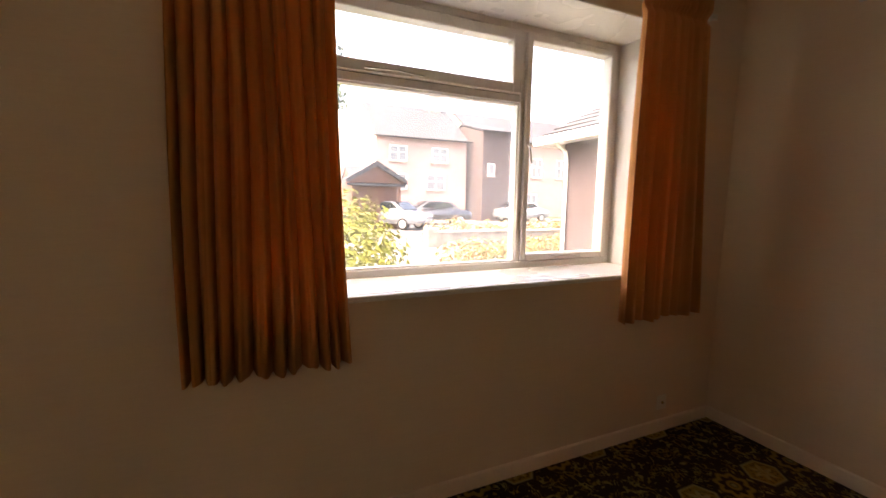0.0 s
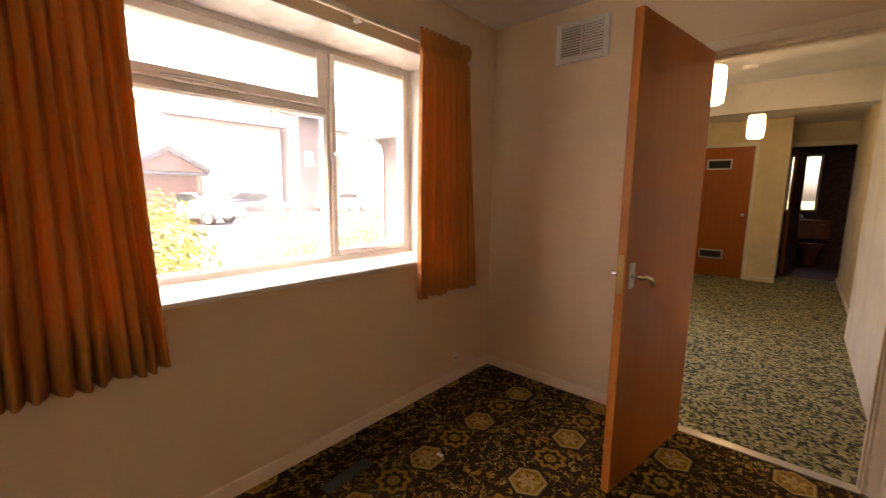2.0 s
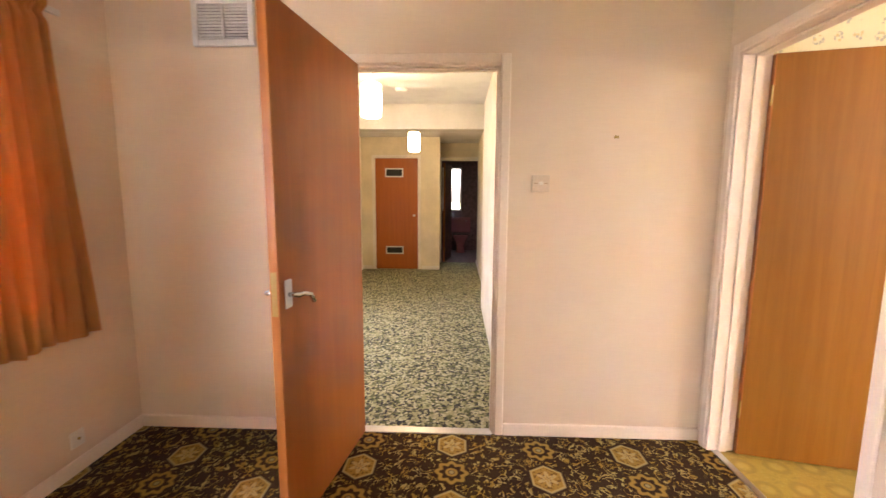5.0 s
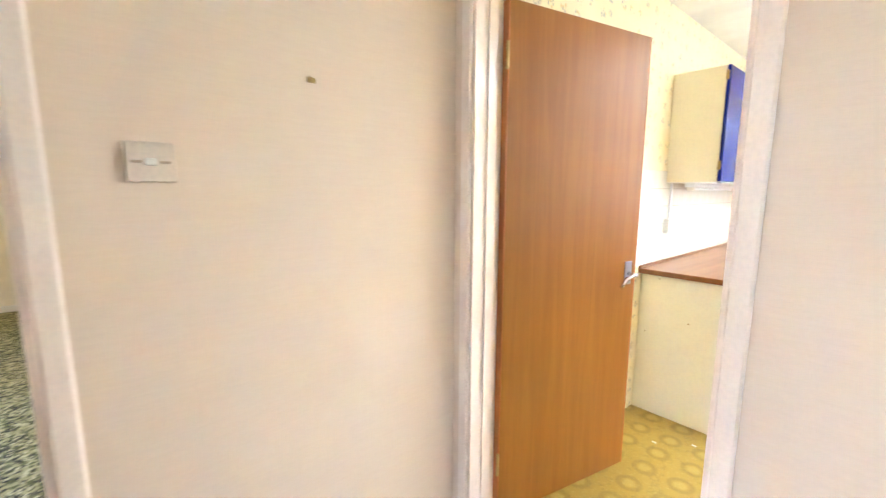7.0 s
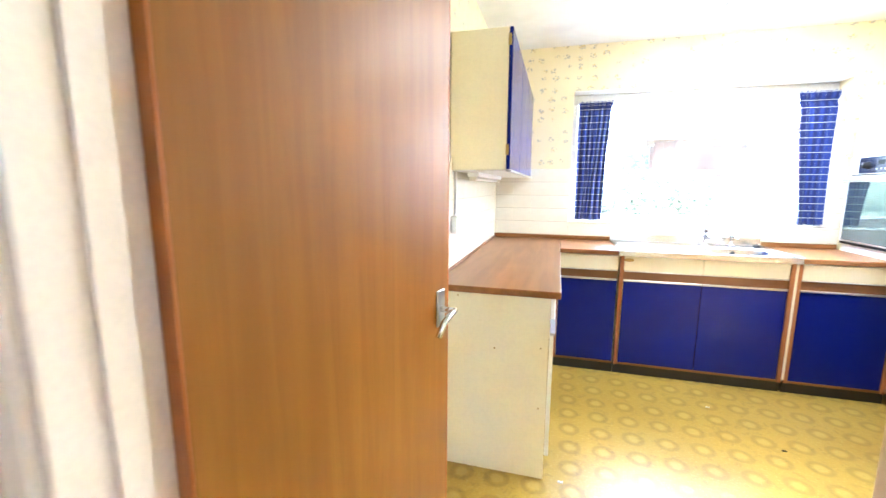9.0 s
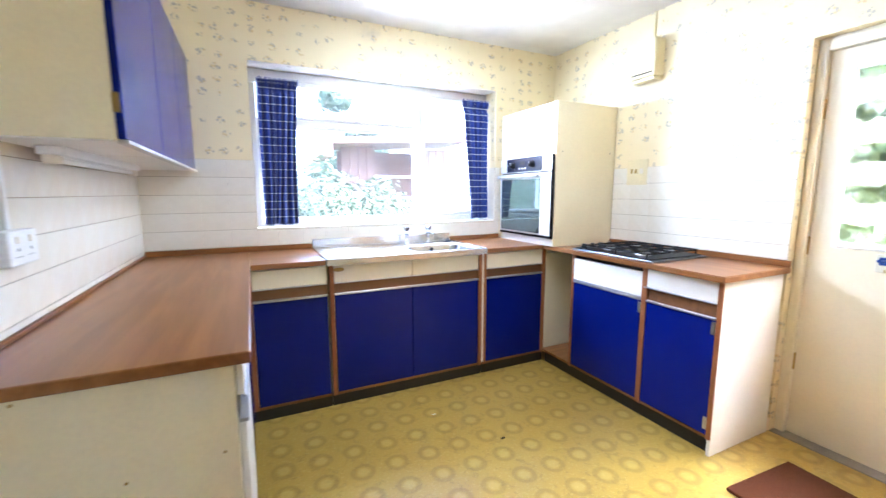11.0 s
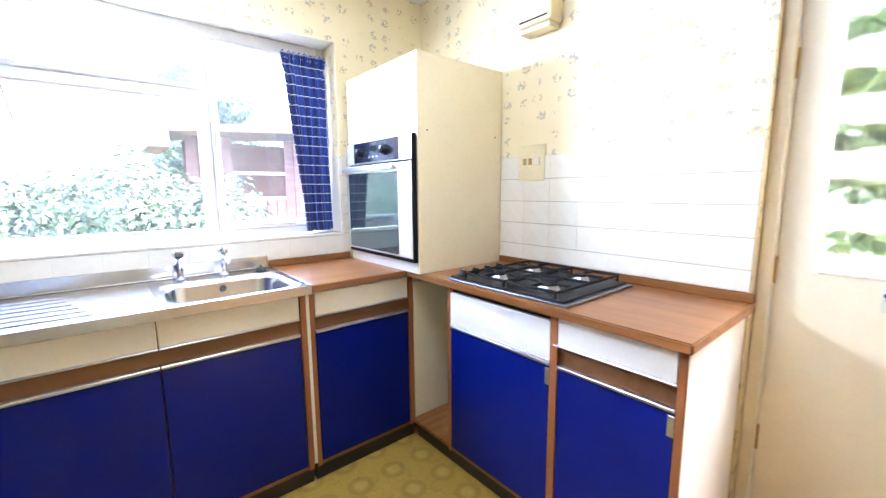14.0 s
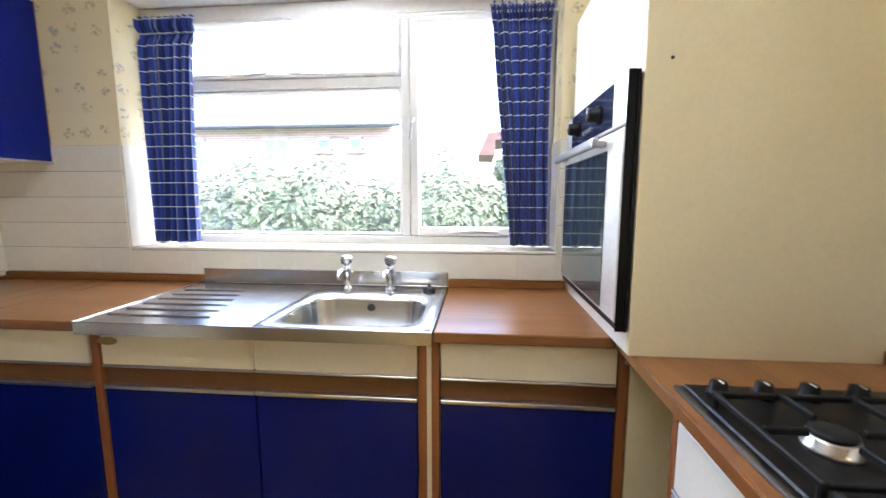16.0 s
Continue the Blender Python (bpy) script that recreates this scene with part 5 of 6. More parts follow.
part("case", bx(-0.33, TX + 0.004, OY0 + 0.016, OY1 - 0.0185, 0.940, 1.512), M_ENAMEL, ov)
part("trim", bx(TX + 0.004, TX + 0.0135, OY0 + 0.001, OY1 - 0.001, 0.938, 1.514, 0.003, 1), M_ENAMEL, ov, "black edge trim")
OX = TX - 0.008
pn = part("control_panel", bx(OX + 0.022, OX + 0.036, OY0 + 0.002, OY1 - 0.004, 1.404, 1.514, 0.003, 1), M_OVENST, ov, "steel control panel")
part("fascia", bx(OX + 0.036, OX + 0.038, OY0 + 0.09, OY1 - 0.105, 1.409, 1.509), M_PANELG, pn, "dark blue printed fascia")
for y in (-4.66, -4.43):
    kb = part("knob", lathe(bmesh.new(), (OX + 0.038, y, 1.458), [(0.026, 0), (0.025, 0.006), (0.019, 0.009), (0.0175, 0.028), (0.015, 0.031)], 22, "x"), M_ENAMEL, pn, "black control knob", True)
    part("pointer", bx(OX + 0.058, OX + 0.071, y - 0.003, y + 0.003, 1.462, 1.476), M_WHITEP, kb)
part("display", bx(OX + 0.038, OX + 0.0395, -4.575, -4.515, 1.462, 1.486), M_ENAMEL, pn)
for y in (-4.58, -4.545, -4.51):
    part("button", cyl(bmesh.new(), (OX + 0.038, y, 1.434), (OX + 0.043, y, 1.434), 0.006, n=10), M_ALU, pn)
od = part("door", bx(OX + 0.022, OX + 0.042, OY0 + 0.002, OY1 - 0.004, 0.958, 1.396, 0.004, 1), M_OVENST, ov, "steel-framed oven door")
part("glass", bx(OX + 0.042, OX + 0.0445, OY0 + 0.030, OY1 - 0.112, 0.968, 1.355, 0.001, 1), M_OVENG, od, "dark reflective oven glass")
hd = bx(OX + 0.066, OX + 0.084, OY0 + 0.02, OY1 - 0.10, 1.362, 1.386, 0.006, 2)
for y in (OY0 + 0.05, OY1 - 0.14):
    box(hd, OX + 0.042, OX + 0.068, y - 0.01, y + 0.01, 1.366, 1.382, 0.002, 1)
part("handle", hd, M_ALU, od, "pale metal bar handle")
part("vent_strip", bx(OX + 0.022, OX + 0.034, OY0 + 0.004, OY1 - 0.004, 0.940, 0.955), M_ENAMEL, ov)
part("edge_strip", bx(OX + 0.022, OX + 0.040, OY1 - 0.0035, OY1 - 0.0005, 0.940, 1.513, 0.001, 1), M_ENAMEL, ov, "black edge strip")

# ---- hob ----
hob = thing("gas_hob", (-0.11, -3.755, WT), "black gas hob with four burners and iron pan supports", "hob")
HX0, HX1, H0, H1 = -0.318, 0.138, -4.058, -3.464
part("tray", bx(HX0, HX1, H0, H1, WT, WT + 0.010, 0.004, 2), M_HOBST, hob, "dark steel rim")
part("plate", bx(HX0 + 0.012, HX1 - 0.012, H0 + 0.010, H1 - 0.022, WT + 0.010, WT + 0.016, 0.003, 1), M_ENAMEL, hob, "black enamel plate")
for bxx, byy, br in ((0.02, -3.86, 0.030), (0.02, -3.622, 0.040), (-0.197, -3.86, 0.034), (-0.197, -3.622, 0.030)):
    bn = part("burner", lathe(bmesh.new(), (bxx, byy, WT + 0.016), [(br + 0.004, 0), (br + 0.004, 0.004), (br + 0.001, 0.006), (br, 0.018), (br - 0.004, 0.020)], 24), M_ALU, hob, "pale burner ring", True)
    part("burner_cap", lathe(bmesh.new(), (bxx, byy, WT + 0.036), [(br - 0.004, 0), (br - 0.002, 0.005), (br - 0.008, 0.008)], 24), M_IRON, bn, "", True)
for y0, y1 in ((-3.965, -3.745), (-3.735, -3.515)):
    bm = bmesh.new()
    zt = WT + 0.045
    for x in (-0.300, -0.09, 0.118):
        box(bm, x - 0.005, x + 0.005, y0, y1, zt - 0.010, zt, 0.002, 1)
    for y in (y0 + 0.004, y1 - 0.004):
        box(bm, -0.295, 0.113, y - 0.004, y + 0.004, zt - 0.011, zt - 0.001, 0.002, 1)
    ym = (y0 + y1) / 2
    for xa, xb in ((-0.295, -0.228), (-0.166, -0.095), (-0.085, -0.015), (0.055, 0.113)):
        box(bm, xa, xb, ym - 0.004, ym + 0.004, zt - 0.009, zt + 0.003, 0.002, 1)
    for xc in (-0.197, 0.02):
        for ya, yb in ((y0 + 0.008, ym - 0.035), (ym + 0.035, y1 - 0.008)):
            box(bm, xc - 0.004, xc + 0.004, ya, yb, zt - 0.009, zt + 0.003, 0.002, 1)
    for x in (-0.300, 0.118):
        for y in (y0 + 0.006, y1 - 0.006):
            cyl(bm, (x, y, WT + 0.014), (x, y, zt - 0.006), 0.005, n=8)
    part("pan_support", bm, M_IRON, hob, "black iron pan support")
for k, x in enumerate((0.086, 0.012, -0.062, -0.140)):
    kb = part("knob", lathe(bmesh.new(), (x, -4.008, WT + 0.016), [(0.019, 0), (0.018, 0.006), (0.015, 0.008), (0.0135, 0.024), (0.011, 0.026)], 18), M_ENAMEL, hob, "black control knob", True)
    part("pointer", bx(x - 0.002, x + 0.002, -4.008, -3.996, WT + 0.0415, WT + 0.043), M_WHITEP, kb)
part("indicator", cyl(bmesh.new(), (-0.225, -4.015, WT + 0.015), (-0.225, -4.015, WT + 0.018), 0.006, n=12), surf("red_plastic", (0.6, 0.04, 0.02), rough=0.4), hob)

# ---- sink ----
SX0, SX1, SYF, SYB, SZ = 0.629, 1.668, -4.322, KY + 0.012, 0.889
sink = thing("sink", (1.15, -4.6, 0.85), "stainless steel single-bowl sink with a ribbed drainer", "sink")


def rounded(x0, x1, y0, y1, r, z, n=6):
    pts = []
    for cx, cy, a0 in ((x1 - r, y1 - r, 0), (x0 + r, y1 - r, 90), (x0 + r, y0 + r, 180), (x1 - r, y0 + r, 270)):
        for i in range(n + 1):
            a = radians(a0 + 90 * i / n)
            pts.append((cx + r * math.cos(a), cy + r * math.sin(a), z))
    return pts


def loop(bm, pts):
    vs = [bm.verts.new(p) for p in pts]
    return vs, [bm.edges.new((vs[i], vs[(i + 1) % len(vs)])) for i in range(len(vs))]


bm = bmesh.new()
B = (0.676, 1.104, -4.672, -4.362)
_, eo = loop(bm, rounded(SX0, 1.135, SYB, SYF, 0.004, SZ))
_, e1 = loop(bm, rounded(*B, 0.085, SZ))
bmesh.ops.bridge_loops(bm, edges=eo + e1)
prev = e1
for inset, dz, r in ((0.006, -0.010, 0.082), (0.012, -0.12, 0.08), (0.035, -0.155, 0.07), (0.12, -0.160, 0.03)):
    _, e2 = loop(bm, rounded(B[0] + inset, B[1] - inset, B[2] + inset, B[3] - inset, r, SZ + dz))
    bmesh.ops.bridge_loops(bm, edges=prev + e2)
    prev = e2
bmesh.ops.edgeloop_fill(bm, edges=prev)
bmesh.ops.recalc_face_normals(bm, faces=bm.faces)
for f in bm.faces:
    f.normal_flip()
bmesh.ops.recalc_face_normals(bm, faces=bm.faces)
bowl = part("bowl", bm, M_STEEL, sink, "", True)
so = bowl.modifiers.new("thick", "SOLIDIFY")
so.thickness, so.offset = 0.0015, -1.0
part("drainer", bx(1.135, SX1, SYB, SYF, SZ - 0.004, SZ - 0.0005), M_STEEL, sink)
for k in range(6):
    y = -4.405 - 0.066 * k
    part("rib", bx(1.30 + 0.02 * k, 1.635, y - 0.008, y + 0.008, SZ - 0.001, SZ + 0.004, 0.0018, 2), M_STEEL, sink)
bm = bx(SX0, SX1, SYF - 0.001, SYF + 0.002, 0.852, SZ + 0.001, 0.001, 1)
box(bm, SX0 - 0.001, SX0 + 0.001, SYB, SYF, 0.860, SZ + 0.003), box(bm, SX1 - 0.001, SX1 + 0.001, SYB, SYF, 0.860, SZ + 0.003)
part("apron", bm, M_STEEL, sink, "steel front edge")
bm = bx(SX0, SX1, SYB - 0.008, SYB, SZ - 0.01, 0.945, 0.002, 1)
box(bm, SX0, SX1, SYB, SYB + 0.03, SZ, SZ + 0.006, 0.002, 1)
part("upstand", bm, M_STEEL, sink, "steel splash upstand")
part("overflow", cyl(bmesh.new(), (0.885, -4.663, 0.858), (0.885, -4.657, 0.857), 0.013, n=16), M_BLACK, sink)
part("waste", cyl(bmesh.new(), (0.89, -4.51, 0.728), (0.89, -4.51, 0.733), 0.032, n=20), M_CHROME, sink)
part("plug", lathe(bmesh.new(), (0.692, -4.79, SZ), [(0.024, 0), (0.026, 0.006), (0.02, 0.016), (0.006, 0.020), (0.006, 0.03)], 16), M_BLACK, sink, "black rubber plug")


def tap(x):
    t = thing("tap", (x, -4.805, SZ), "chrome pillar tap with a faceted head", "tap", "sink taps")
    bm = lathe(bmesh.new(), (x, -4.805, SZ), [(0.024, 0), (0.022, 0.006), (0.013, 0.012), (0.012, 0.062), (0.017, 0.066), (0.017, 0.078), (0.011, 0.084), (0.011, 0.098)], 18)
    part("pillar", bm, M_CHROME, t, "", True)
    part("spout", tube(bmesh.new(), [(x, -4.805, SZ + 0.070), (x, -4.77, SZ + 0.082), (x, -4.725, SZ + 0.080), (x, -4.712, SZ + 0.066), (x, -4.710, SZ + 0.056)], 0.0095, 12), M_CHROME, t, "", True)
    part("head", lathe(bmesh.new(), (x, -4.805, SZ + 0.096), [(0.012, 0), (0.022, 0.008), (0.024, 0.026), (0.018, 0.034), (0.008, 0.037)], 8), M_CHROME, t, "faceted chrome head")


tap(1.018), tap(0.846)

# ---- wall cabinets ----
for k, (a, b, nm) in enumerate(((-3.885, -3.372, "single blue-doored wall cabinet with a cream end panel"), (-4.895, -3.888, "double blue-doored wall cabinet in the corner"))):
    wc = thing("wall_cabinet", (2.46, (a + b) / 2, 1.385), nm, "wall cabinet", "wall cabinets")
    part("body", bx(2.335, KX - 0.003, a, b - 0.002, 1.392, 2.03, 0.001, 1), M_CREAM, wc, "cream carcass")
    part("underside", bx(2.34, KX - 0.004, a + 0.004, b - 0.006, 1.388, 1.392), M_WHITELAM, wc)
    for d0, d1 in (((a, b),), ((a, (a + b) / 2), ((a + b) / 2, b)))[k]:
        dv = part("door", bx(2.316, 2.334, d0 + 0.002, d1 - 0.002, 1.394, 2.03, 0.002, 1), M_BLUE, wc, "glossy royal blue door")
        part("edge", bx(2.3165, 2.3335, d0 + 0.0005, d0 + 0.0018, 1.394, 2.03), M_TEAKZ, dv)
        lip("pull", dv, 2.308, 2.334, d0 + 0.002, d1 - 0.002, 1.382, 1.3925)
    if k == 0:
        for z in (1.46, 1.95):
            part("hinge", bx(2.322, 2.337, b - 0.001, b + 0.003, z, z + 0.05, 0.001, 1), M_BRASS, wc)
sl = thing("strip_light", (2.52, -4.0, 1.36), "white fluorescent strip under the wall cabinets", "lamp")
part("batten", bx(2.50, 2.56, -4.45, -3.55, 1.362, 1.3875, 0.003, 1), M_WHITEP, sl)
part("tube", cyl(bmesh.new(), (2.53, -4.42, 1.352), (2.53, -3.58, 1.352), 0.009, n=12), M_WHITEP, sl)
for y in (-4.43, -3.57):
    part("end_cap", bx(2.512, 2.548, y - 0.02, y + 0.02, 1.338, 1.363, 0.003, 1), M_IVORYP, sl)
cbl = thing("cable_trunking", (2.6, -3.43, 1.16), "white surface cable trunking up the tiles", "cable")
part("trunk", bx(KX - 0.02, KX - 0.008, -3.45, -3.43, 1.165, 1.386, 0.002, 1), M_WHITEP, cbl)


def twin_socket(name, y0, y1, z0, label):
    p = thing(name, (KX, (y0 + y1) / 2, z0), label, "socket")
    part("plate", bx(KX - 0.042, KX - 0.008, y0, y1, z0, z0 + 0.088, 0.004, 2), M_WHITEP, p)
    for f in (0.27, 0.73):
        y = y0 + (y1 - y0) * f
        part("rocker", bx(KX - 0.046, KX - 0.041, y - 0.008, y + 0.008, z0 + 0.056, z0 + 0.074, 0.001, 1), M_IVORYP, p)
        for dy, dz, h in ((0, 0.040, 0.008), (-0.011, 0.022, 0.003), (0.011, 0.022, 0.003)):
            part("pin_hole", bx(KX - 0.0425, KX - 0.0415, y + dy - 0.003, y + dy + 0.003, z0 + dz - h / 2, z0 + dz + h / 2), M_DARK, p)


twin_socket("wall_socket", -3.52, -3.374, 1.075, "white surface socket on the tiles below the trunking")

plate("cooker_switch", KW, -4.095, -3.935, 1.307, 1.478, 1, "yellowed ivory cooker switch on the tiles", "switch",
      [("rocker", -4.055, 1.40, 0.018, 0.030, M_BRASS), ("rocker", -4.022, 1.40, 0.018, 0.030, M_BRASS), ("rocker", -3.98, 1.40, 0.030, 0.034, M_IVORYP)], M_YELLOWP)
fan = thing("extractor_fan", (KW, -3.95, 1.96), "yellowed plastic wall extractor fan", "extractor fan")
bm = bx(KW, KW + 0.095, -4.05, -3.865, 1.985, 2.215, 0.014, 3)
part("housing", bm, M_YELLOWP, fan)
part("grille", bx(KW + 0.012, KW + 0.085, -4.04, -3.875, 1.962, 1.984, 0.005, 2), M_YELLOWP, fan)
part("slot", bx(KW + 0.093, KW + 0.0965, -4.035, -3.88, 2.004, 2.012), M_DARK, fan)
part("conduit", bx(KW, KW + 0.012, -3.96, -3.945, 2.215, 2.398, 0.002, 1), M_YELLOWP, fan)
cl = thing("ceiling_light", (0.91, -4.0, CZ - 0.06), "flat white diffuser ceiling light", "ceiling lamp")
part("frame", bx(0.645, 1.175, -4.40, -3.4, CZ - 0.02, CZ - 0.001, 0.003, 1), M_WHITEP, cl)
part("diffuser", bx(0.66, 1.16, -4.38, -3.42, CZ - 0.06, CZ - 0.02, 0.012, 2), M_TUBE, cl)

curtain("curtain", (1.705, 1.945), (1.755, 1.96), -4.985, 1.046, 1.988, 6, 0.026, M_CHECK, "blue window-pane check curtain, hanging straight", 0.3, 0.07, -1.0, 5)
curtain("curtain", (0.232, 0.468), (0.245, 0.392), -4.985, 1.046, 1.988, 6, 0.026, M_CHECK, "blue window-pane check curtain with a snagged edge", 1.0, 0.07, -1.0, 11)
kr = thing("curtain_wire", (1.1, -5.0, 1.96), "thin white curtain rail across the kitchen window", "curtain rail")
part("rod", tube(bmesh.new(), [(KWX0 + 0.002, -4.99, 1.962), (1.1, -4.99, 1.960), (KWX1 - 0.002, -4.99, 1.962)], 0.006), M_WHITEP, kr)

# ---- tall cupboard beside the back door ----
PY = -2.245
tc = thing("tall_cupboard", (0.35, -2.03, 0), "tall beige woodgrain larder cupboard with one door ajar", "cupboard")
part("carcass", bx(KW + 0.02, 1.06, KN - 0.002, PY + 0.022, 0.0, 2.2), M_WHITELAM, tc)
part("frame_edge", bx(KW + 0.002, KW + 0.05, PY - 0.004, PY + 0.021, 0.0, 2.2, 0.002, 1), M_WHITE, tc, "white-painted frame edge")


def cupboard_leaf(a, b, hx, open_deg, label):
    """A leaf hinged at its far edge a, swung a little into the room, with a white lipped edge and a bow handle."""
    turn = Matrix.Rotation(radians(-open_deg), 3, "Z")
    hinge = (a, PY, 0)

    def turned(bm):
        bmesh.ops.rotate(bm, cent=hinge, matrix=turn, verts=bm.verts)
        return bm
    dv = part("door", turned(bx(a, b - 0.004, PY, PY + 0.019, 0.03, 2.18, 0.001, 1)), M_BEECH, tc, label)
    part("edge", turned(bx(b - 0.004, b, PY, PY + 0.019, 0.03, 2.18, 0.001, 1)), M_WHITE, dv, "white-painted door edge")
    bm = tube(bmesh.new(), arc((hx, PY, 0.932), (hx, PY, 1.052), (0, -0.026, 0), 12), 0.0055)
    part("handle", turned(bm), M_ALU, dv, "satin steel bow handle", True)


cupboard_leaf(KW + 0.052, 0.60, 0.485, 1.25, "beige woodgrain door, slightly ajar")
cupboard_leaf(0.6055, 1.055, 0.675, 0.0, "beige woodgrain door")
for z in (0.12, 1.9):
    part("hinge", bx(KW + 0.04, KW + 0.056, PY - 0.008, PY - 0.001, z, z + 0.06, 0.001, 1), M_BRASS, tc)

kh = thing("key_rack", (DXF, -2.675, 0.905), "blue and white flowered ceramic key rack on the door", "key rack")
part("board", bx(DXF, DXF + 0.010, -2.815, -2.535, 0.905, 0.985, 0.002, 1), M_FLOWERW, kh)
for k, (y, m) in enumerate(((-2.79, M_FLOWER), (-2.735, M_FLOWER), (-2.68, M_GREENG), (-2.63, M_FLOWERW), (-2.575, M_FLOWER))):
    bm = bmesh.new()
    for i in range(6):
        a = 2 * math.pi * i / 6
        c0 = Vector((DXF + 0.012, y + 0.0135 * math.cos(a), 0.955 + 0.0135 * math.sin(a)))
        bmesh.ops.create_uvsphere(bm, u_segments=8, v_segments=6, radius=0.0075, matrix=Matrix.Translation(c0) @ Matrix.Diagonal((0.4, 1, 1, 1)))
    bmesh.ops.create_uvsphere(bm, u_segments=8, v_segments=6, radius=0.007, matrix=Matrix.Translation((DXF + 0.014, y, 0.955)))
    part("flower", bm, m, kh)
for y in (-2.78, -2.72, -2.66, -2.60):
    part("hook", tube(bmesh.new(), arc((DXF + 0.010, y, 0.918), (DXF + 0.024, y, 0.922), (0, 0, -0.014)), 0.002, 6), M_BRASS, kh)
part("cord", tube(bmesh.new(), [(DXF + 0.012, -2.56, 0.915), (DXF + 0.006, -2.558, 0.87), (DXF + 0.005, -2.555, 0.815)], 0.0015, 6), M_IVORYP, kh)
mat_ = thing("doormat", (0.1, -2.7, 0), "dark brown bristle doormat by the back door", "doormat")
bm = bx(-0.14, 0.30, -2.93, -2.33, 0.0, 0.016, 0.005, 2)
bmesh.ops.rotate(bm, cent=(0.08, -2.63, 0), matrix=Matrix.Rotation(radians(-3), 3, "Z"), verts=bm.verts)
part("bristles", bm, M_DOORMAT, mat_)
for k, (x, y) in enumerate(((1.16, -4.02), (0.93, -3.66), (2.2, -2.95), (2.35, -2.82), (2.02, -3.12), (1.9, -2.75))):
    d = thing("paper_scrap", (x, y, 0), "tiny scrap of litter on the vinyl", "scrap", "floor scraps")
    part("scrap", bx(x - 0.012, x + 0.010, y - 0.006, y + 0.004, -0.001, 0.003, 0.001, 1), M_DARK if k == 1 else M_WHITEP, d)

# ---- outdoors ----
structure("ground", bx(-150, 150, -150, 150, -0.5, -0.30), M_GRASS, "rough lawn and open ground round the house", "ground")
structure("road", bx(-6, 24, 5.2, 30, -0.29, -0.28), M_TARMAC, "pale worn tarmac drive", "road")
structure("pavement", bx(-3.2, 8, -7.6, -5.25, -0.29, -0.27), M_STONE, "stone garden path", "pavement")


def leafage(name, blobs, count, size, material, label, category, seed, parent=None):
    """Foliage as many small bent leaves scattered through lumpy volumes (centre, radii)."""
    rnd = random.Random(seed)
    vs, fs = [], []
    for (c, r), n in zip(blobs, [count] * len(blobs)):
        for _ in range(n):
            d = Vector((rnd.gauss(0, 1), rnd.gauss(0, 1), rnd.gauss(0, 1))).normalized()
            k = rnd.uniform(0.6, 1.06) + 0.12 * noise.noise(Vector(c) + d * 3)
            p = Vector(c) + Vector((d.x * r[0], d.y * r[1], d.z * r[2])) * k
            if p.z < -0.28:
                continue
            u = (d.cross(Vector((rnd.gauss(0, 1), rnd.gauss(0, 1), rnd.gauss(0, 1))))).normalized()
            w = (d + 0.8 * Vector((rnd.gauss(0, 1), rnd.gauss(0, 1), rnd.gauss(0, 1)))).cross(u).normalized()
            s = size * rnd.uniform(0.6, 1.3)
            i = len(vs)
            vs += [p - u * s, p + w * s * 0.45 + d * s * 0.15, p + u * s, p - w * s * 0.45 + d * s * 0.15]
            fs.append((i, i + 1, i + 2, i + 3))
    me = bpy.data.meshes.new(name)
    me.from_pydata([tuple(v) for v in vs], [], fs)
    me.materials.append(material)
    ob = new(name, me)
    if parent:
        ob.parent = parent
        ob.matrix_parent_inverse = WORLD_OF[parent.name]
        return ob
    return tagged(ob, label, category, "", "stuff")


rnd = random.Random(4)
leafage("hedge", [((x, -8.9 + rnd.uniform(-0.2, 0.2), 0.52 + rnd.uniform(-0.1, 0.1)), (0.62, 0.7, 1.02 + rnd.uniform(-0.1, 0.2))) for x in np.arange(-0.1, 6.2, 0.55)], 3600, 0.05, M_LEAF, "dense green garden hedge", "hedge", 1)
leafage("hedge", [((-3.1, y, 0.9 + rnd.uniform(-0.1, 0.1)), (0.5, 0.6, 2.7)) for y in np.arange(-5.0, -0.8, 0.5)] + [((-3.2, y, 2.3), (0.5, 0.6, 1.2)) for y in np.arange(-5.0, -0.8, 0.5)], 2000, 0.06, M_LEAFD, "tall green hedge beyond the side path", "hedge", 2)
leafage("shrub", [((1.55, 6.3, 0.22), (0.95, 0.8, 0.86)), ((0.7, 6.7, 0.4), (0.9, 0.8, 1.0)), ((1.9, 8.6, 0.3), (1.0, 0.8, 1.1))], 1800, 0.06, M_LEAFY, "yellow-green garden shrub beside the drive", "shrub", 3)
leafage("flower_bed", [((x, 9.2 + 0.25 * (x - 6), -0.2 + rnd.uniform(0, 0.1)), (0.5, 0.5, 0.42)) for x in np.arange(4.6, 9.0, 0.6)], 500, 0.06, M_BLOOM, "low mixed planting with faded blooms", "plants", 4)
leafage("flower_bed", [((x, 12.9, -0.1 + rnd.uniform(0, 0.2)), (0.55, 0.4, 0.55)) for x in np.arange(5.8, 11.5, 0.7)], 500, 0.07, M_BLOOM, "garden planting along a low wall", "plants", 5)


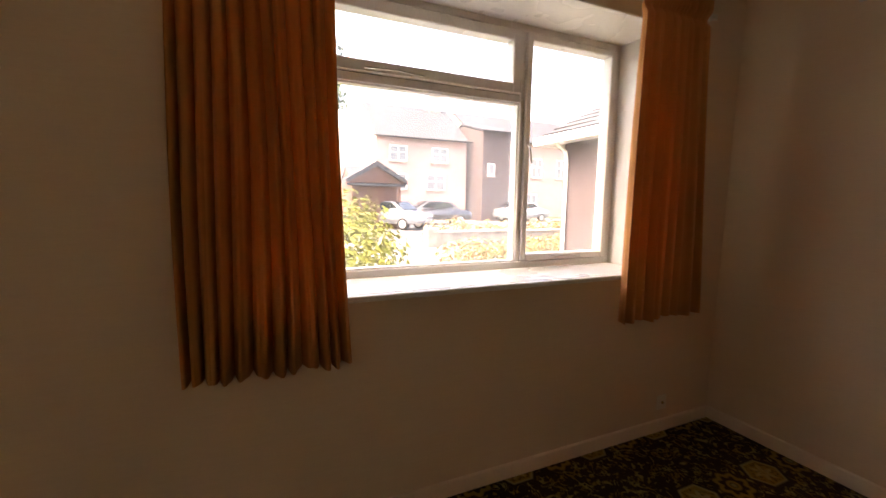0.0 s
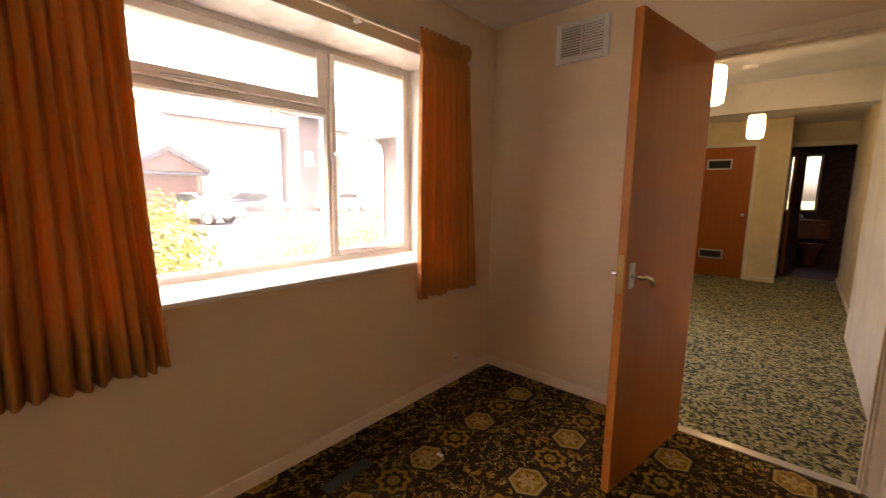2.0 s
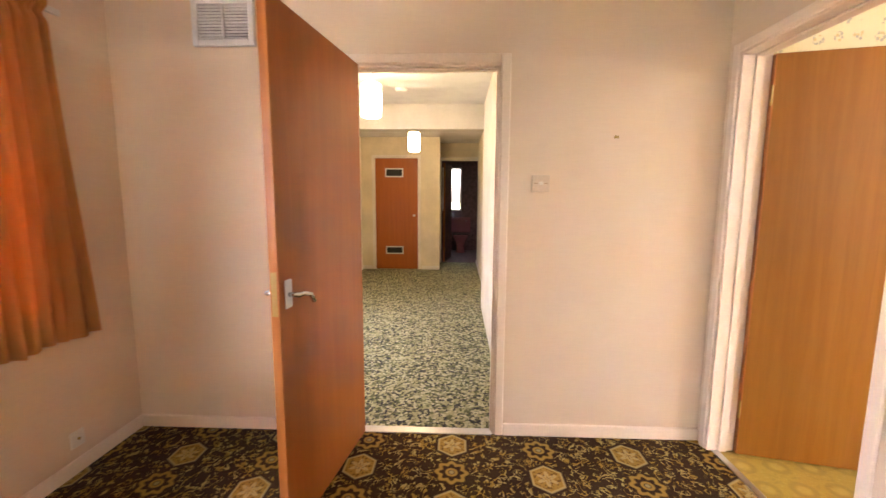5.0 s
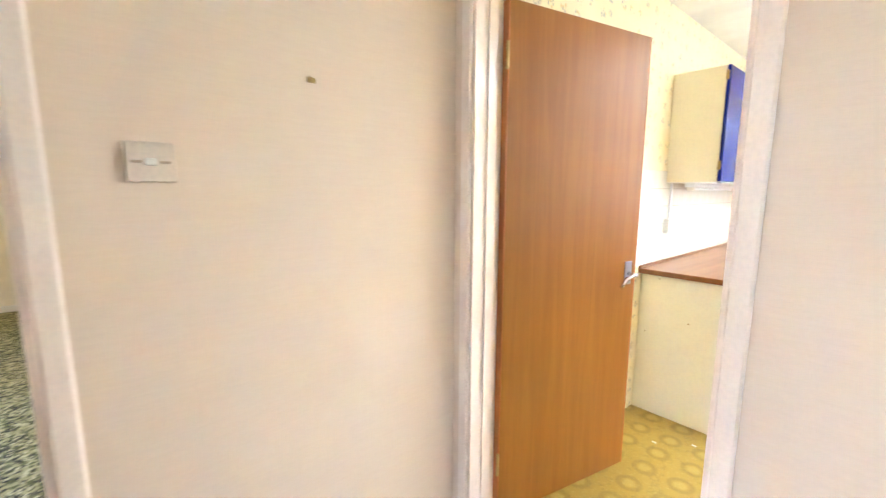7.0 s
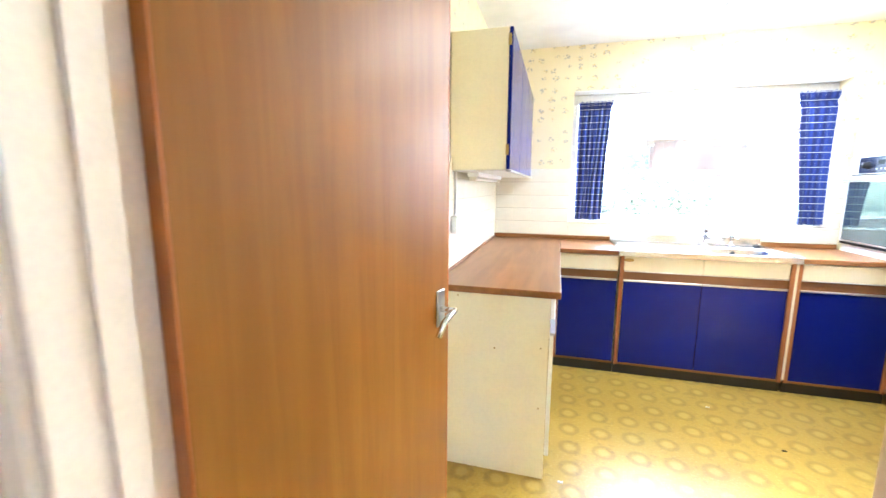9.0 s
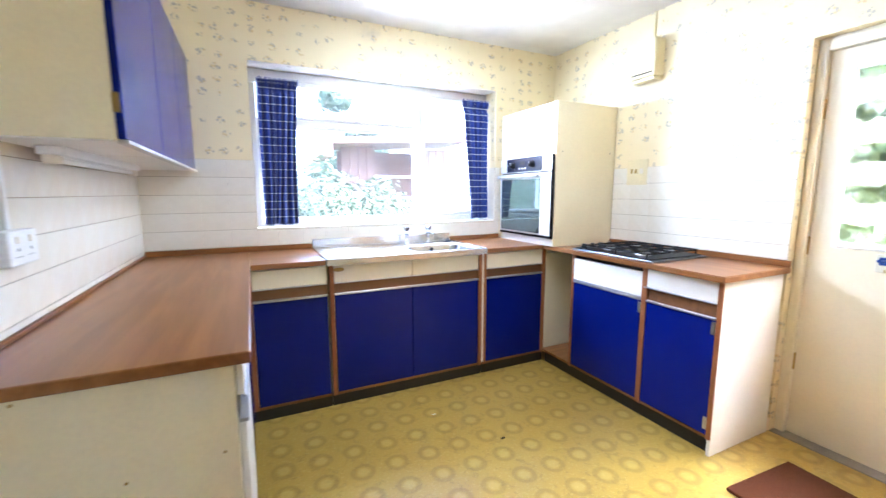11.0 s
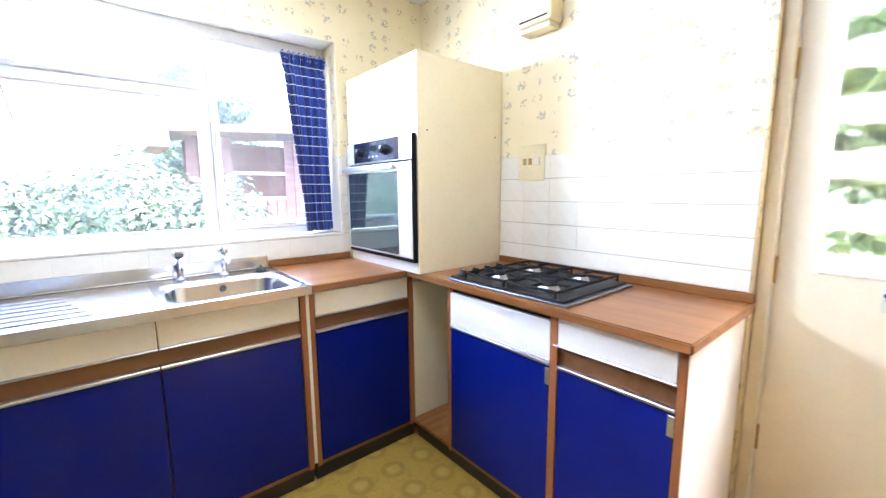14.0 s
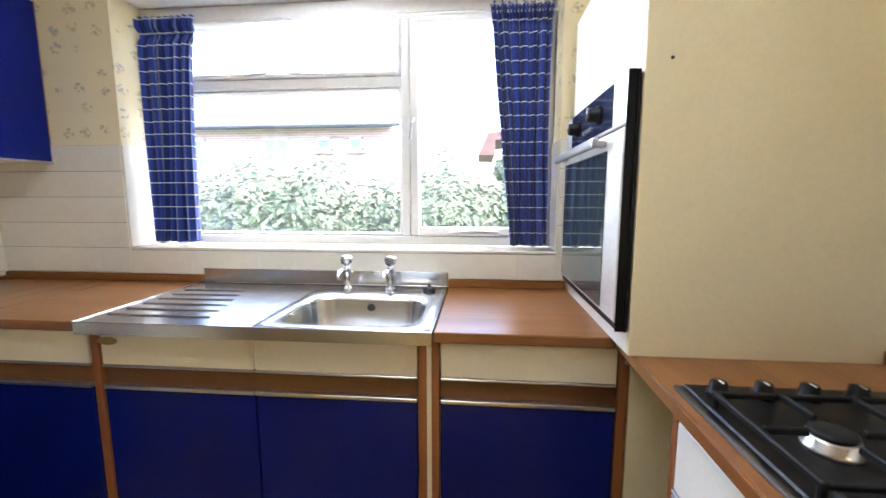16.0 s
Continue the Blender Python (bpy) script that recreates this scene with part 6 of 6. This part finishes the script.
def tree(at, h, crown, seed, label):
    t = thing("tree", at, label, "tree")
    r = random.Random(seed)
    bm = cyl(bmesh.new(), at, (at[0] + 0.1, at[1], at[2] + h * 0.55), 0.17, 0.09, 12)
    for _ in range(7):
        z = at[2] + h * r.uniform(0.3, 0.55)
        a = r.uniform(0, 6.28)
        cyl(bm, (at[0] + 0.06, at[1], z), (at[0] + crown * 0.7 * math.cos(a), at[1] + crown * 0.7 * math.sin(a), z + h * 0.3), 0.05, 0.015, 8)
    part("trunk", bm, M_BARK, t)
    blobs = [((at[0] + r.gauss(0, crown * 0.45), at[1] + r.gauss(0, crown * 0.45), at[2] + h * r.uniform(0.45, 0.95)), (crown * 0.4, crown * 0.4, crown * 0.32)) for _ in range(16)]
    leafage("crown", blobs, 420, 0.11, M_LEAF, "", "", seed, t)


tree((1.2, 15.5, -0.3), 8.0, 2.0, 7, "green broadleaf tree beside the drive")
tree((-1.5, -17, -0.3), 5.2, 1.5, 9, "small green tree beyond the garden")


def house(name, x0, x1, y0, y1, eave, ridge, material, label, wins, face_y, doors=(), chimney=None):
    """A brick house: walls, gabled roof along x, windows on the face at face_y, chimney."""
    h = thing(name, ((x0 + x1) / 2, (y0 + y1) / 2, -0.3), label, "house")
    part("wall", bx(x0, x1, y0, y1, -0.3, eave), material, h)
    ym, o = (y0 + y1) / 2, 0.35
    bm = prism(bmesh.new(), [(y0 - o, eave - 0.12), (y0 - o, eave), (ym, ridge), (y1 + o, eave), (y1 + o, eave - 0.12), (ym, ridge - 0.12)], "x", x0 - 0.02, x1 + 0.02)
    rf = part("roof", bm, M_SLATE, h)
    part("gable", prism(bmesh.new(), [(y0, eave - 0.1), (ym, ridge - 0.2), (y1, eave - 0.1)], "x", x0 + 0.01, x1 - 0.01), material, h)
    sg = -1 if face_y == y0 else 1
    part("gutter", tube(bmesh.new(), [(x0 - 0.3, face_y + sg * 0.42, eave - 0.05), (x1 + 0.3, face_y + sg * 0.42, eave - 0.05)], 0.06), M_SLATE, h)
    for wx, wz, ww, wh in wins:
        bm = bmesh.new()
        for a in ((-ww / 2, -ww / 2 + 0.08, 0, wh), (ww / 2 - 0.08, ww / 2, 0, wh), (-ww / 2, ww / 2, 0, 0.08), (-ww / 2, ww / 2, wh - 0.08, wh), *(((-0.035, 0.035, 0, wh), (-ww / 2, ww / 2, wh * 0.55, wh * 0.55 + 0.06)) if ww > 0.8 else ())):
            box(bm, wx + a[0], wx + a[1], face_y - 0.06, face_y + 0.06, wz + a[2], wz + a[3])
        fr = part("window", bm, M_WHITE, h, "white-framed window")
        part("pane", bx(wx - ww / 2 + 0.05, wx + ww / 2 - 0.05, face_y - 0.03, face_y + 0.03, wz + 0.05, wz + wh - 0.05), M_HPANE, fr)
        part("sill", bx(wx - ww / 2 - 0.08, wx + ww / 2 + 0.08, face_y - 0.1, face_y + 0.1, wz - 0.1, wz), M_STONE, fr)
    for wx, ww, wh in doors:
        part("door", bx(wx - ww / 2, wx + ww / 2, face_y - 0.05, face_y + 0.05, -0.28, wh), M_WHITE, h, "white door")
    if chimney:
        cx, cw, ch = chimney
        part("chimney", bx(cx - cw / 2, cx + cw / 2, ym - 0.4, ym + 0.4, eave, ridge + ch, 0.03, 1), material, rf)
        for dx in (-0.2, 0.2):
            part("chimney_pot", cyl(bmesh.new(), (cx + dx, ym, ridge + ch), (cx + dx, ym, ridge + ch + 0.5), 0.13, 0.1, 12), M_BRICK, rf)


house("house", 7.6, 14.6, 28, 36, 5.6, 8.6, M_BRICKP, "pale red brick two-storey house across the drive",
      [(12.1, 1.9, 1.5, 1.15), (12.2, -0.1, 2.0, 1.1), (9.2, 1.9, 1.3, 1.15), (9.2, 3.9, 1.3, 1.1), (12.4, 3.9, 1.3, 1.1)], 28, [], (13.5, 1.0, 1.2))
house("house", 17.4, 30, 32, 41, 6.6, 9.6, M_BRICKP, "red brick terraced house with white windows",
      [(19.2, 3.6, 1.1, 1.6), (23.6, -0.2, 1.2, 2.1), (24.1, 3.4, 1.2, 1.8), (27, 3.4, 1.2, 1.8), (19.2, 0.2, 1.1, 1.9)], 32, [(21.4, 1.0, 2.0)], (24.0, 1.2, 1.3))
house("outbuilding", 14.9, 17.2, 26, 33, 6.2, 7.2, M_BRICK, "brick side wing with shade put into its dark colour", [(15.6, 3.0, 0.6, 0.9)], 26)
house("porch", 4.3, 6.6, 20.0, 23, 1.95, 2.9, M_SHED, "dark-roofed timber car porch", [], 20.0)
gp = thing("porch_gable", (5.45, 19.8, 1.95), "dark gabled porch roof front", "gable")
part("roof", prism(bmesh.new(), [(3.95, 1.95), (3.95, 2.15), (5.45, 3.05), (6.95, 2.15), (6.95, 1.95), (5.45, 2.8)], "y", 19.4, 20.6), M_SLATE, gp)
part("gable", prism(bmesh.new(), [(4.1, 2.0), (5.45, 2.82), (6.8, 2.0)], "y", 19.62, 19.7), M_SHED, gp)
for x in (4.3, 6.6):
    part("post", bx(x - 0.07, x + 0.07, 19.58, 19.72, -0.3, 2.02), M_SHED, gp)

# the house's own side wing with its hipped tile roof
wg = thing("side_wing", (8, 4.6, -0.3), "red brick wing of the bungalow with a tiled hip roof", "house")
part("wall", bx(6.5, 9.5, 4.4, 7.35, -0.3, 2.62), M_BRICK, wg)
bm = bmesh.new()
e = [(6.05, 3.9, 2.62), (9.9, 3.9, 2.62), (9.9, 7.8, 2.62), (6.05, 7.8, 2.62)]
vs = [bm.verts.new(p) for p in e] + [bm.verts.new((8.0, 5.4, 3.85)), bm.verts.new((8.0, 6.3, 3.85))]
for f in ((0, 1, 4), (1, 2, 5, 4), (2, 3, 5), (3, 0, 4, 5), (3, 2, 1, 0)):
    bm.faces.new([vs[i] for i in f])
rf = part("roof", bm, M_SLATE, wg, "grey tiled hip roof")
for k in range(9):
    f = (k + 0.5) / 9.5
    z = 2.64 + 1.2 * f
    bm = tube(bmesh.new(), [(6.05 + 1.95 * f, 3.9 + 1.5 * f, z), (6.05 + 1.95 * f, 7.8 - 1.5 * f, z)], 0.02, 6)
    tube(bm, [(6.05 + 1.95 * f, 7.8 - 1.5 * f, z), (9.9 - 1.9 * f, 7.8 - 1.5 * f, z)], 0.02, 6)
    part("tile_course", bm, M_SLATE, rf)
bm = bx(6.0, 6.06, 3.9, 7.85, 2.46, 2.64, 0.01, 1)
box(bm, 6.06, 9.9, 7.79, 7.85, 2.46, 2.64, 0.01, 1)
part("fascia", bm, M_WHITEP, wg, "white fascia and gutter")
part("soffit", bx(6.06, 6.5, 3.9, 7.79, 2.50, 2.53), M_WHITEP, wg)
part("downpipe", tube(bmesh.new(), [(6.1, 7.2, 2.5), (6.4, 7.2, 2.3), (6.44, 7.2, 2.1), (6.44, 7.2, -0.25)], 0.04), M_WHITEP, wg, "white downpipe")


def car(at, rz, paint, label):
    c = thing("car", (at[0], at[1], -0.29), label, "car", "parked cars", "", rz, True)
    side = [(-2.05, 0.35), (-2.08, 0.62), (-1.95, 0.86), (-1.25, 0.95), (-0.62, 1.40), (0.75, 1.45), (1.45, 1.02), (1.95, 0.92), (2.05, 0.62), (2.02, 0.34), (1.62, 0.30), (-1.6, 0.30)]
    bm = prism(bmesh.new(), side, "y", -0.82, 0.82)
    for v in bm.verts:
        if v.co.z > 1.0:
            v.co.y *= 0.80
    bmesh.ops.bevel(bm, geom=list(bm.edges), offset=0.05, segments=2, affect="EDGES")
    body = part("body", bm, paint, c, "", True)
    for s in (-1, 1):
        bm = prism(bmesh.new(), [(-1.05, 1.0), (-0.56, 1.34), (0.70, 1.38), (1.22, 1.04)], "y", s * 0.735 - 0.04, s * 0.735 + 0.04)
        part("side_window", bm, M_CARG, body)
    for a, b, nm in (((-1.2, 0.99), (-0.68, 1.37), "windscreen"), ((1.42, 1.06), (0.84, 1.41), "rear_window")):
        bm = bmesh.new()
        q = 0.035 if nm == "windscreen" else -0.035
        p = [bm.verts.new((a[0] - q * 0.4, s * 0.62, a[1] + 0.03)) for s in (-1, 1)] + [bm.verts.new((b[0] - q * 0.4, s * 0.56, b[1] + 0.03)) for s in (1, -1)]
        f = bm.faces.new(p)
        r = bmesh.ops.extrude_face_region(bm, geom=[f])
        bmesh.ops.translate(bm, vec=(0, 0, -0.05), verts=[v for v in r["geom"] if isinstance(v, bmesh.types.BMVert)])
        part(nm, bm, M_CARG, body)
    for x in (-1.28, 1.3):
        for s in (-1, 1):
            w = part("wheel", lathe(bmesh.new(), (x, s * 0.74, 0.31), [(0.22, -0.1), (0.30, -0.09), (0.31, 0), (0.30, 0.09), (0.22, 0.1)], 24, "y"), M_RUBBER, c, "", True)
            part("rim", lathe(bmesh.new(), (x, s * 0.74, 0.31), [(0.205, -0.105), (0.19, -0.11), (0.05, -0.09), (0.05, 0.09), (0.19, 0.11), (0.205, 0.105)], 16, "y"), M_ALU, w)
    for s in (-1, 1):
        part("headlight", bx(-2.08, -1.96, s * 0.6 - 0.14, s * 0.6 + 0.14, 0.64, 0.76, 0.03, 2), M_WHITEP, body)


car((6.4, 20.4), 128, M_CARS, "silver hatchback parked on the drive")
car((10.2, 23.3), 175, M_CARB, "black car parked in front of the brick house")
car((17.8, 25.2), 185, M_CARS, "pale car parked by the terrace")
gw = thing("garden_wall", (8.6, 12.2, -0.3), "low stone garden wall with a coping", "wall")
part("stonework", bx(5.3, 12.5, 12.0, 12.25, -0.3, 0.15), M_STONE, gw)
part("coping", bx(5.25, 12.55, 11.94, 12.31, 0.15, 0.22, 0.015, 1), M_STONE, gw)
part("end_pier", bx(5.1, 5.45, 11.95, 12.3, -0.3, 0.32, 0.01, 1), M_STONE, gw)

# behind the kitchen: neighbour, shed roof, slatted screen
house("neighbour_house", 3.2, 16, -22, -16, 3.45, 5.2, M_BRICKP, "pale brick bungalow beyond the hedge", [(7.0, 2.0, 0.9, 1.1), (5.4, 2.7, 0.5, 0.4), (4.4, 2.7, 0.5, 0.4), (10, 1.9, 1.2, 1.2)], -16)
sh = thing("garden_shed", (-1.0, -12.5, -0.3), "reddish timber summerhouse with an overhanging roof", "shed")
part("roof", prism(bmesh.new(), [(0.55, 2.10), (0.35, 2.55), (-3.4, 2.75), (-3.4, 2.6), (0.2, 2.40), (0.2, 2.10)], "y", -13.6, -11.8), M_SHED, sh)
for k in range(14):
    x = -3.2 + k * 0.22
    part("board", bx(x, x + 0.21, -12.62, -12.58, 0.6 if 4 < k < 10 else -0.3, 1.1 if 4 < k < 10 else 2.45), M_SHED, sh)
part("window_frame", bx(-2.1, -1.0, -12.6, -12.55, 1.1, 1.16), M_WHITE, sh)
part("window_frame", bx(-2.1, -1.0, -12.6, -12.55, 1.66, 1.72), M_WHITE, sh)
part("inside_wall", bx(-3.2, -0.2, -13.5, -13.45, -0.3, 2.4), M_SHED, sh)
fe = thing("slatted_screen", (-1.85, -2.8, -0.3), "white horizontal slatted screen beside the path", "fence")
for k in range(9):
    z = -0.1 + 0.283 * k
    part("slat", bx(-1.87, -1.85, -4.6, -1.2, z, z + 0.14, 0.003, 1), M_WHITE, fe)
for y in (-4.5, -3.6, -2.0, -1.25):
    part("post", bx(-1.94, -1.872, y - 0.035, y + 0.035, -0.3, 2.35), M_WHITE, fe)

# ---- wall tiles ----
TW, TH = 0.152, 0.108
tile_mesh = {}


def tile_piece(w, h, normal):
    key = (round(w, 3), round(h, 3), normal)
    if key not in tile_mesh:
        bm = bmesh.new()
        s = (w - 0.0003, h - 0.0022)
        if normal == "y":
            box(bm, -s[0] / 2, s[0] / 2, -0.003, 0.003, -s[1] / 2, s[1] / 2, 0.0005, 1)
        else:
            box(bm, -0.003, 0.003, -s[0] / 2, s[0] / 2, -s[1] / 2, s[1] / 2, 0.0005, 1)
        me = bpy.data.meshes.new("tile")
        bm.to_mesh(me)
        bm.free()
        me.materials.append(M_TILE)
        tile_mesh[key] = me
    return tile_mesh[key]


def tile_field(parent, normal, place, a0, a1, z0, z1, from_top=True, start=None):
    """Tiles set edge to edge on a wall between a0 and a1, z0 and z1, each its own piece over a grout bed."""
    sign = {"s": 1, "e": -1, "w": 1}[normal]
    ax = "y" if normal == "s" else "x"
    cuts = [a0]
    a = a0 if start is None else start
    while a < a1 - 0.01:
        a += TW
        if a > a0 + 0.012:
            cuts.append(min(a, a1))
    zs = [z1]
    while zs[-1] > z0 + 0.012:
        zs.append(max(z0, zs[-1] - TH))
    for p, q in zip(cuts, cuts[1:]):
        for u, l in zip(zs, zs[1:]):
            ob = new("tile", tile_piece(q - p, u - l, ax))
            c, z = (p + q) / 2, (u + l) / 2
            ob.location = (c, place + sign * 0.005, z) if ax == "y" else (place + sign * 0.005, c, z)
            ob.parent = parent
    bed = bx(*((a0, a1, place, place + 0.004) if ax == "y" else (*sorted((place, place + sign * 0.004)), a0, a1)), z0, z1)
    part("grout_bed", bed, M_GROUT, parent)


tile_field(wall_ks, "s", KY, KWX1, KX - 0.009, 0.918, 1.46)
tile_field(wall_ks, "s", KY, KWX0, KWX1, 0.918, 1.020)
tile_field(wall_ks, "s", KY, TX + 0.002, KWX0, 0.918, 1.46)
tile_field(wall_kw, "w", KW, -4.212, -3.107, 0.918, 1.425)
tile_field(wall_ke, "e", KX, KY + 0.009, -2.56, 0.900, 1.46)
bm = bx(KWX0 + 0.001, KWX1 - 0.001, KY - 0.149, KY + 0.010, KWZ0, KWZ0 + 0.010, 0.002, 1)
structure("window_ledge", bm, M_TILE, "glazed white ledge below the kitchen window", "window sill")
bm = bx(KWX1 - 0.006, KWX1 - 0.001, KY - 0.148, KY + 0.001, KWZ0 + 0.012, 1.46)
box(bm, KWX0 + 0.001, KWX0 + 0.006, KY - 0.148, KY + 0.001, KWZ0 + 0.012, 1.46)
structure("reveal_tiles", bm, M_TILE, "white tiled sides of the kitchen window opening", "reveal")
structure("window_soffit", bx(KWX0 + 0.007, KWX1 - 0.007, KY - 0.148, KY - 0.001, KWZ1 - 0.0035, KWZ1 - 0.0005), M_WHITE, "white-painted soffit over the kitchen window", "reveal")
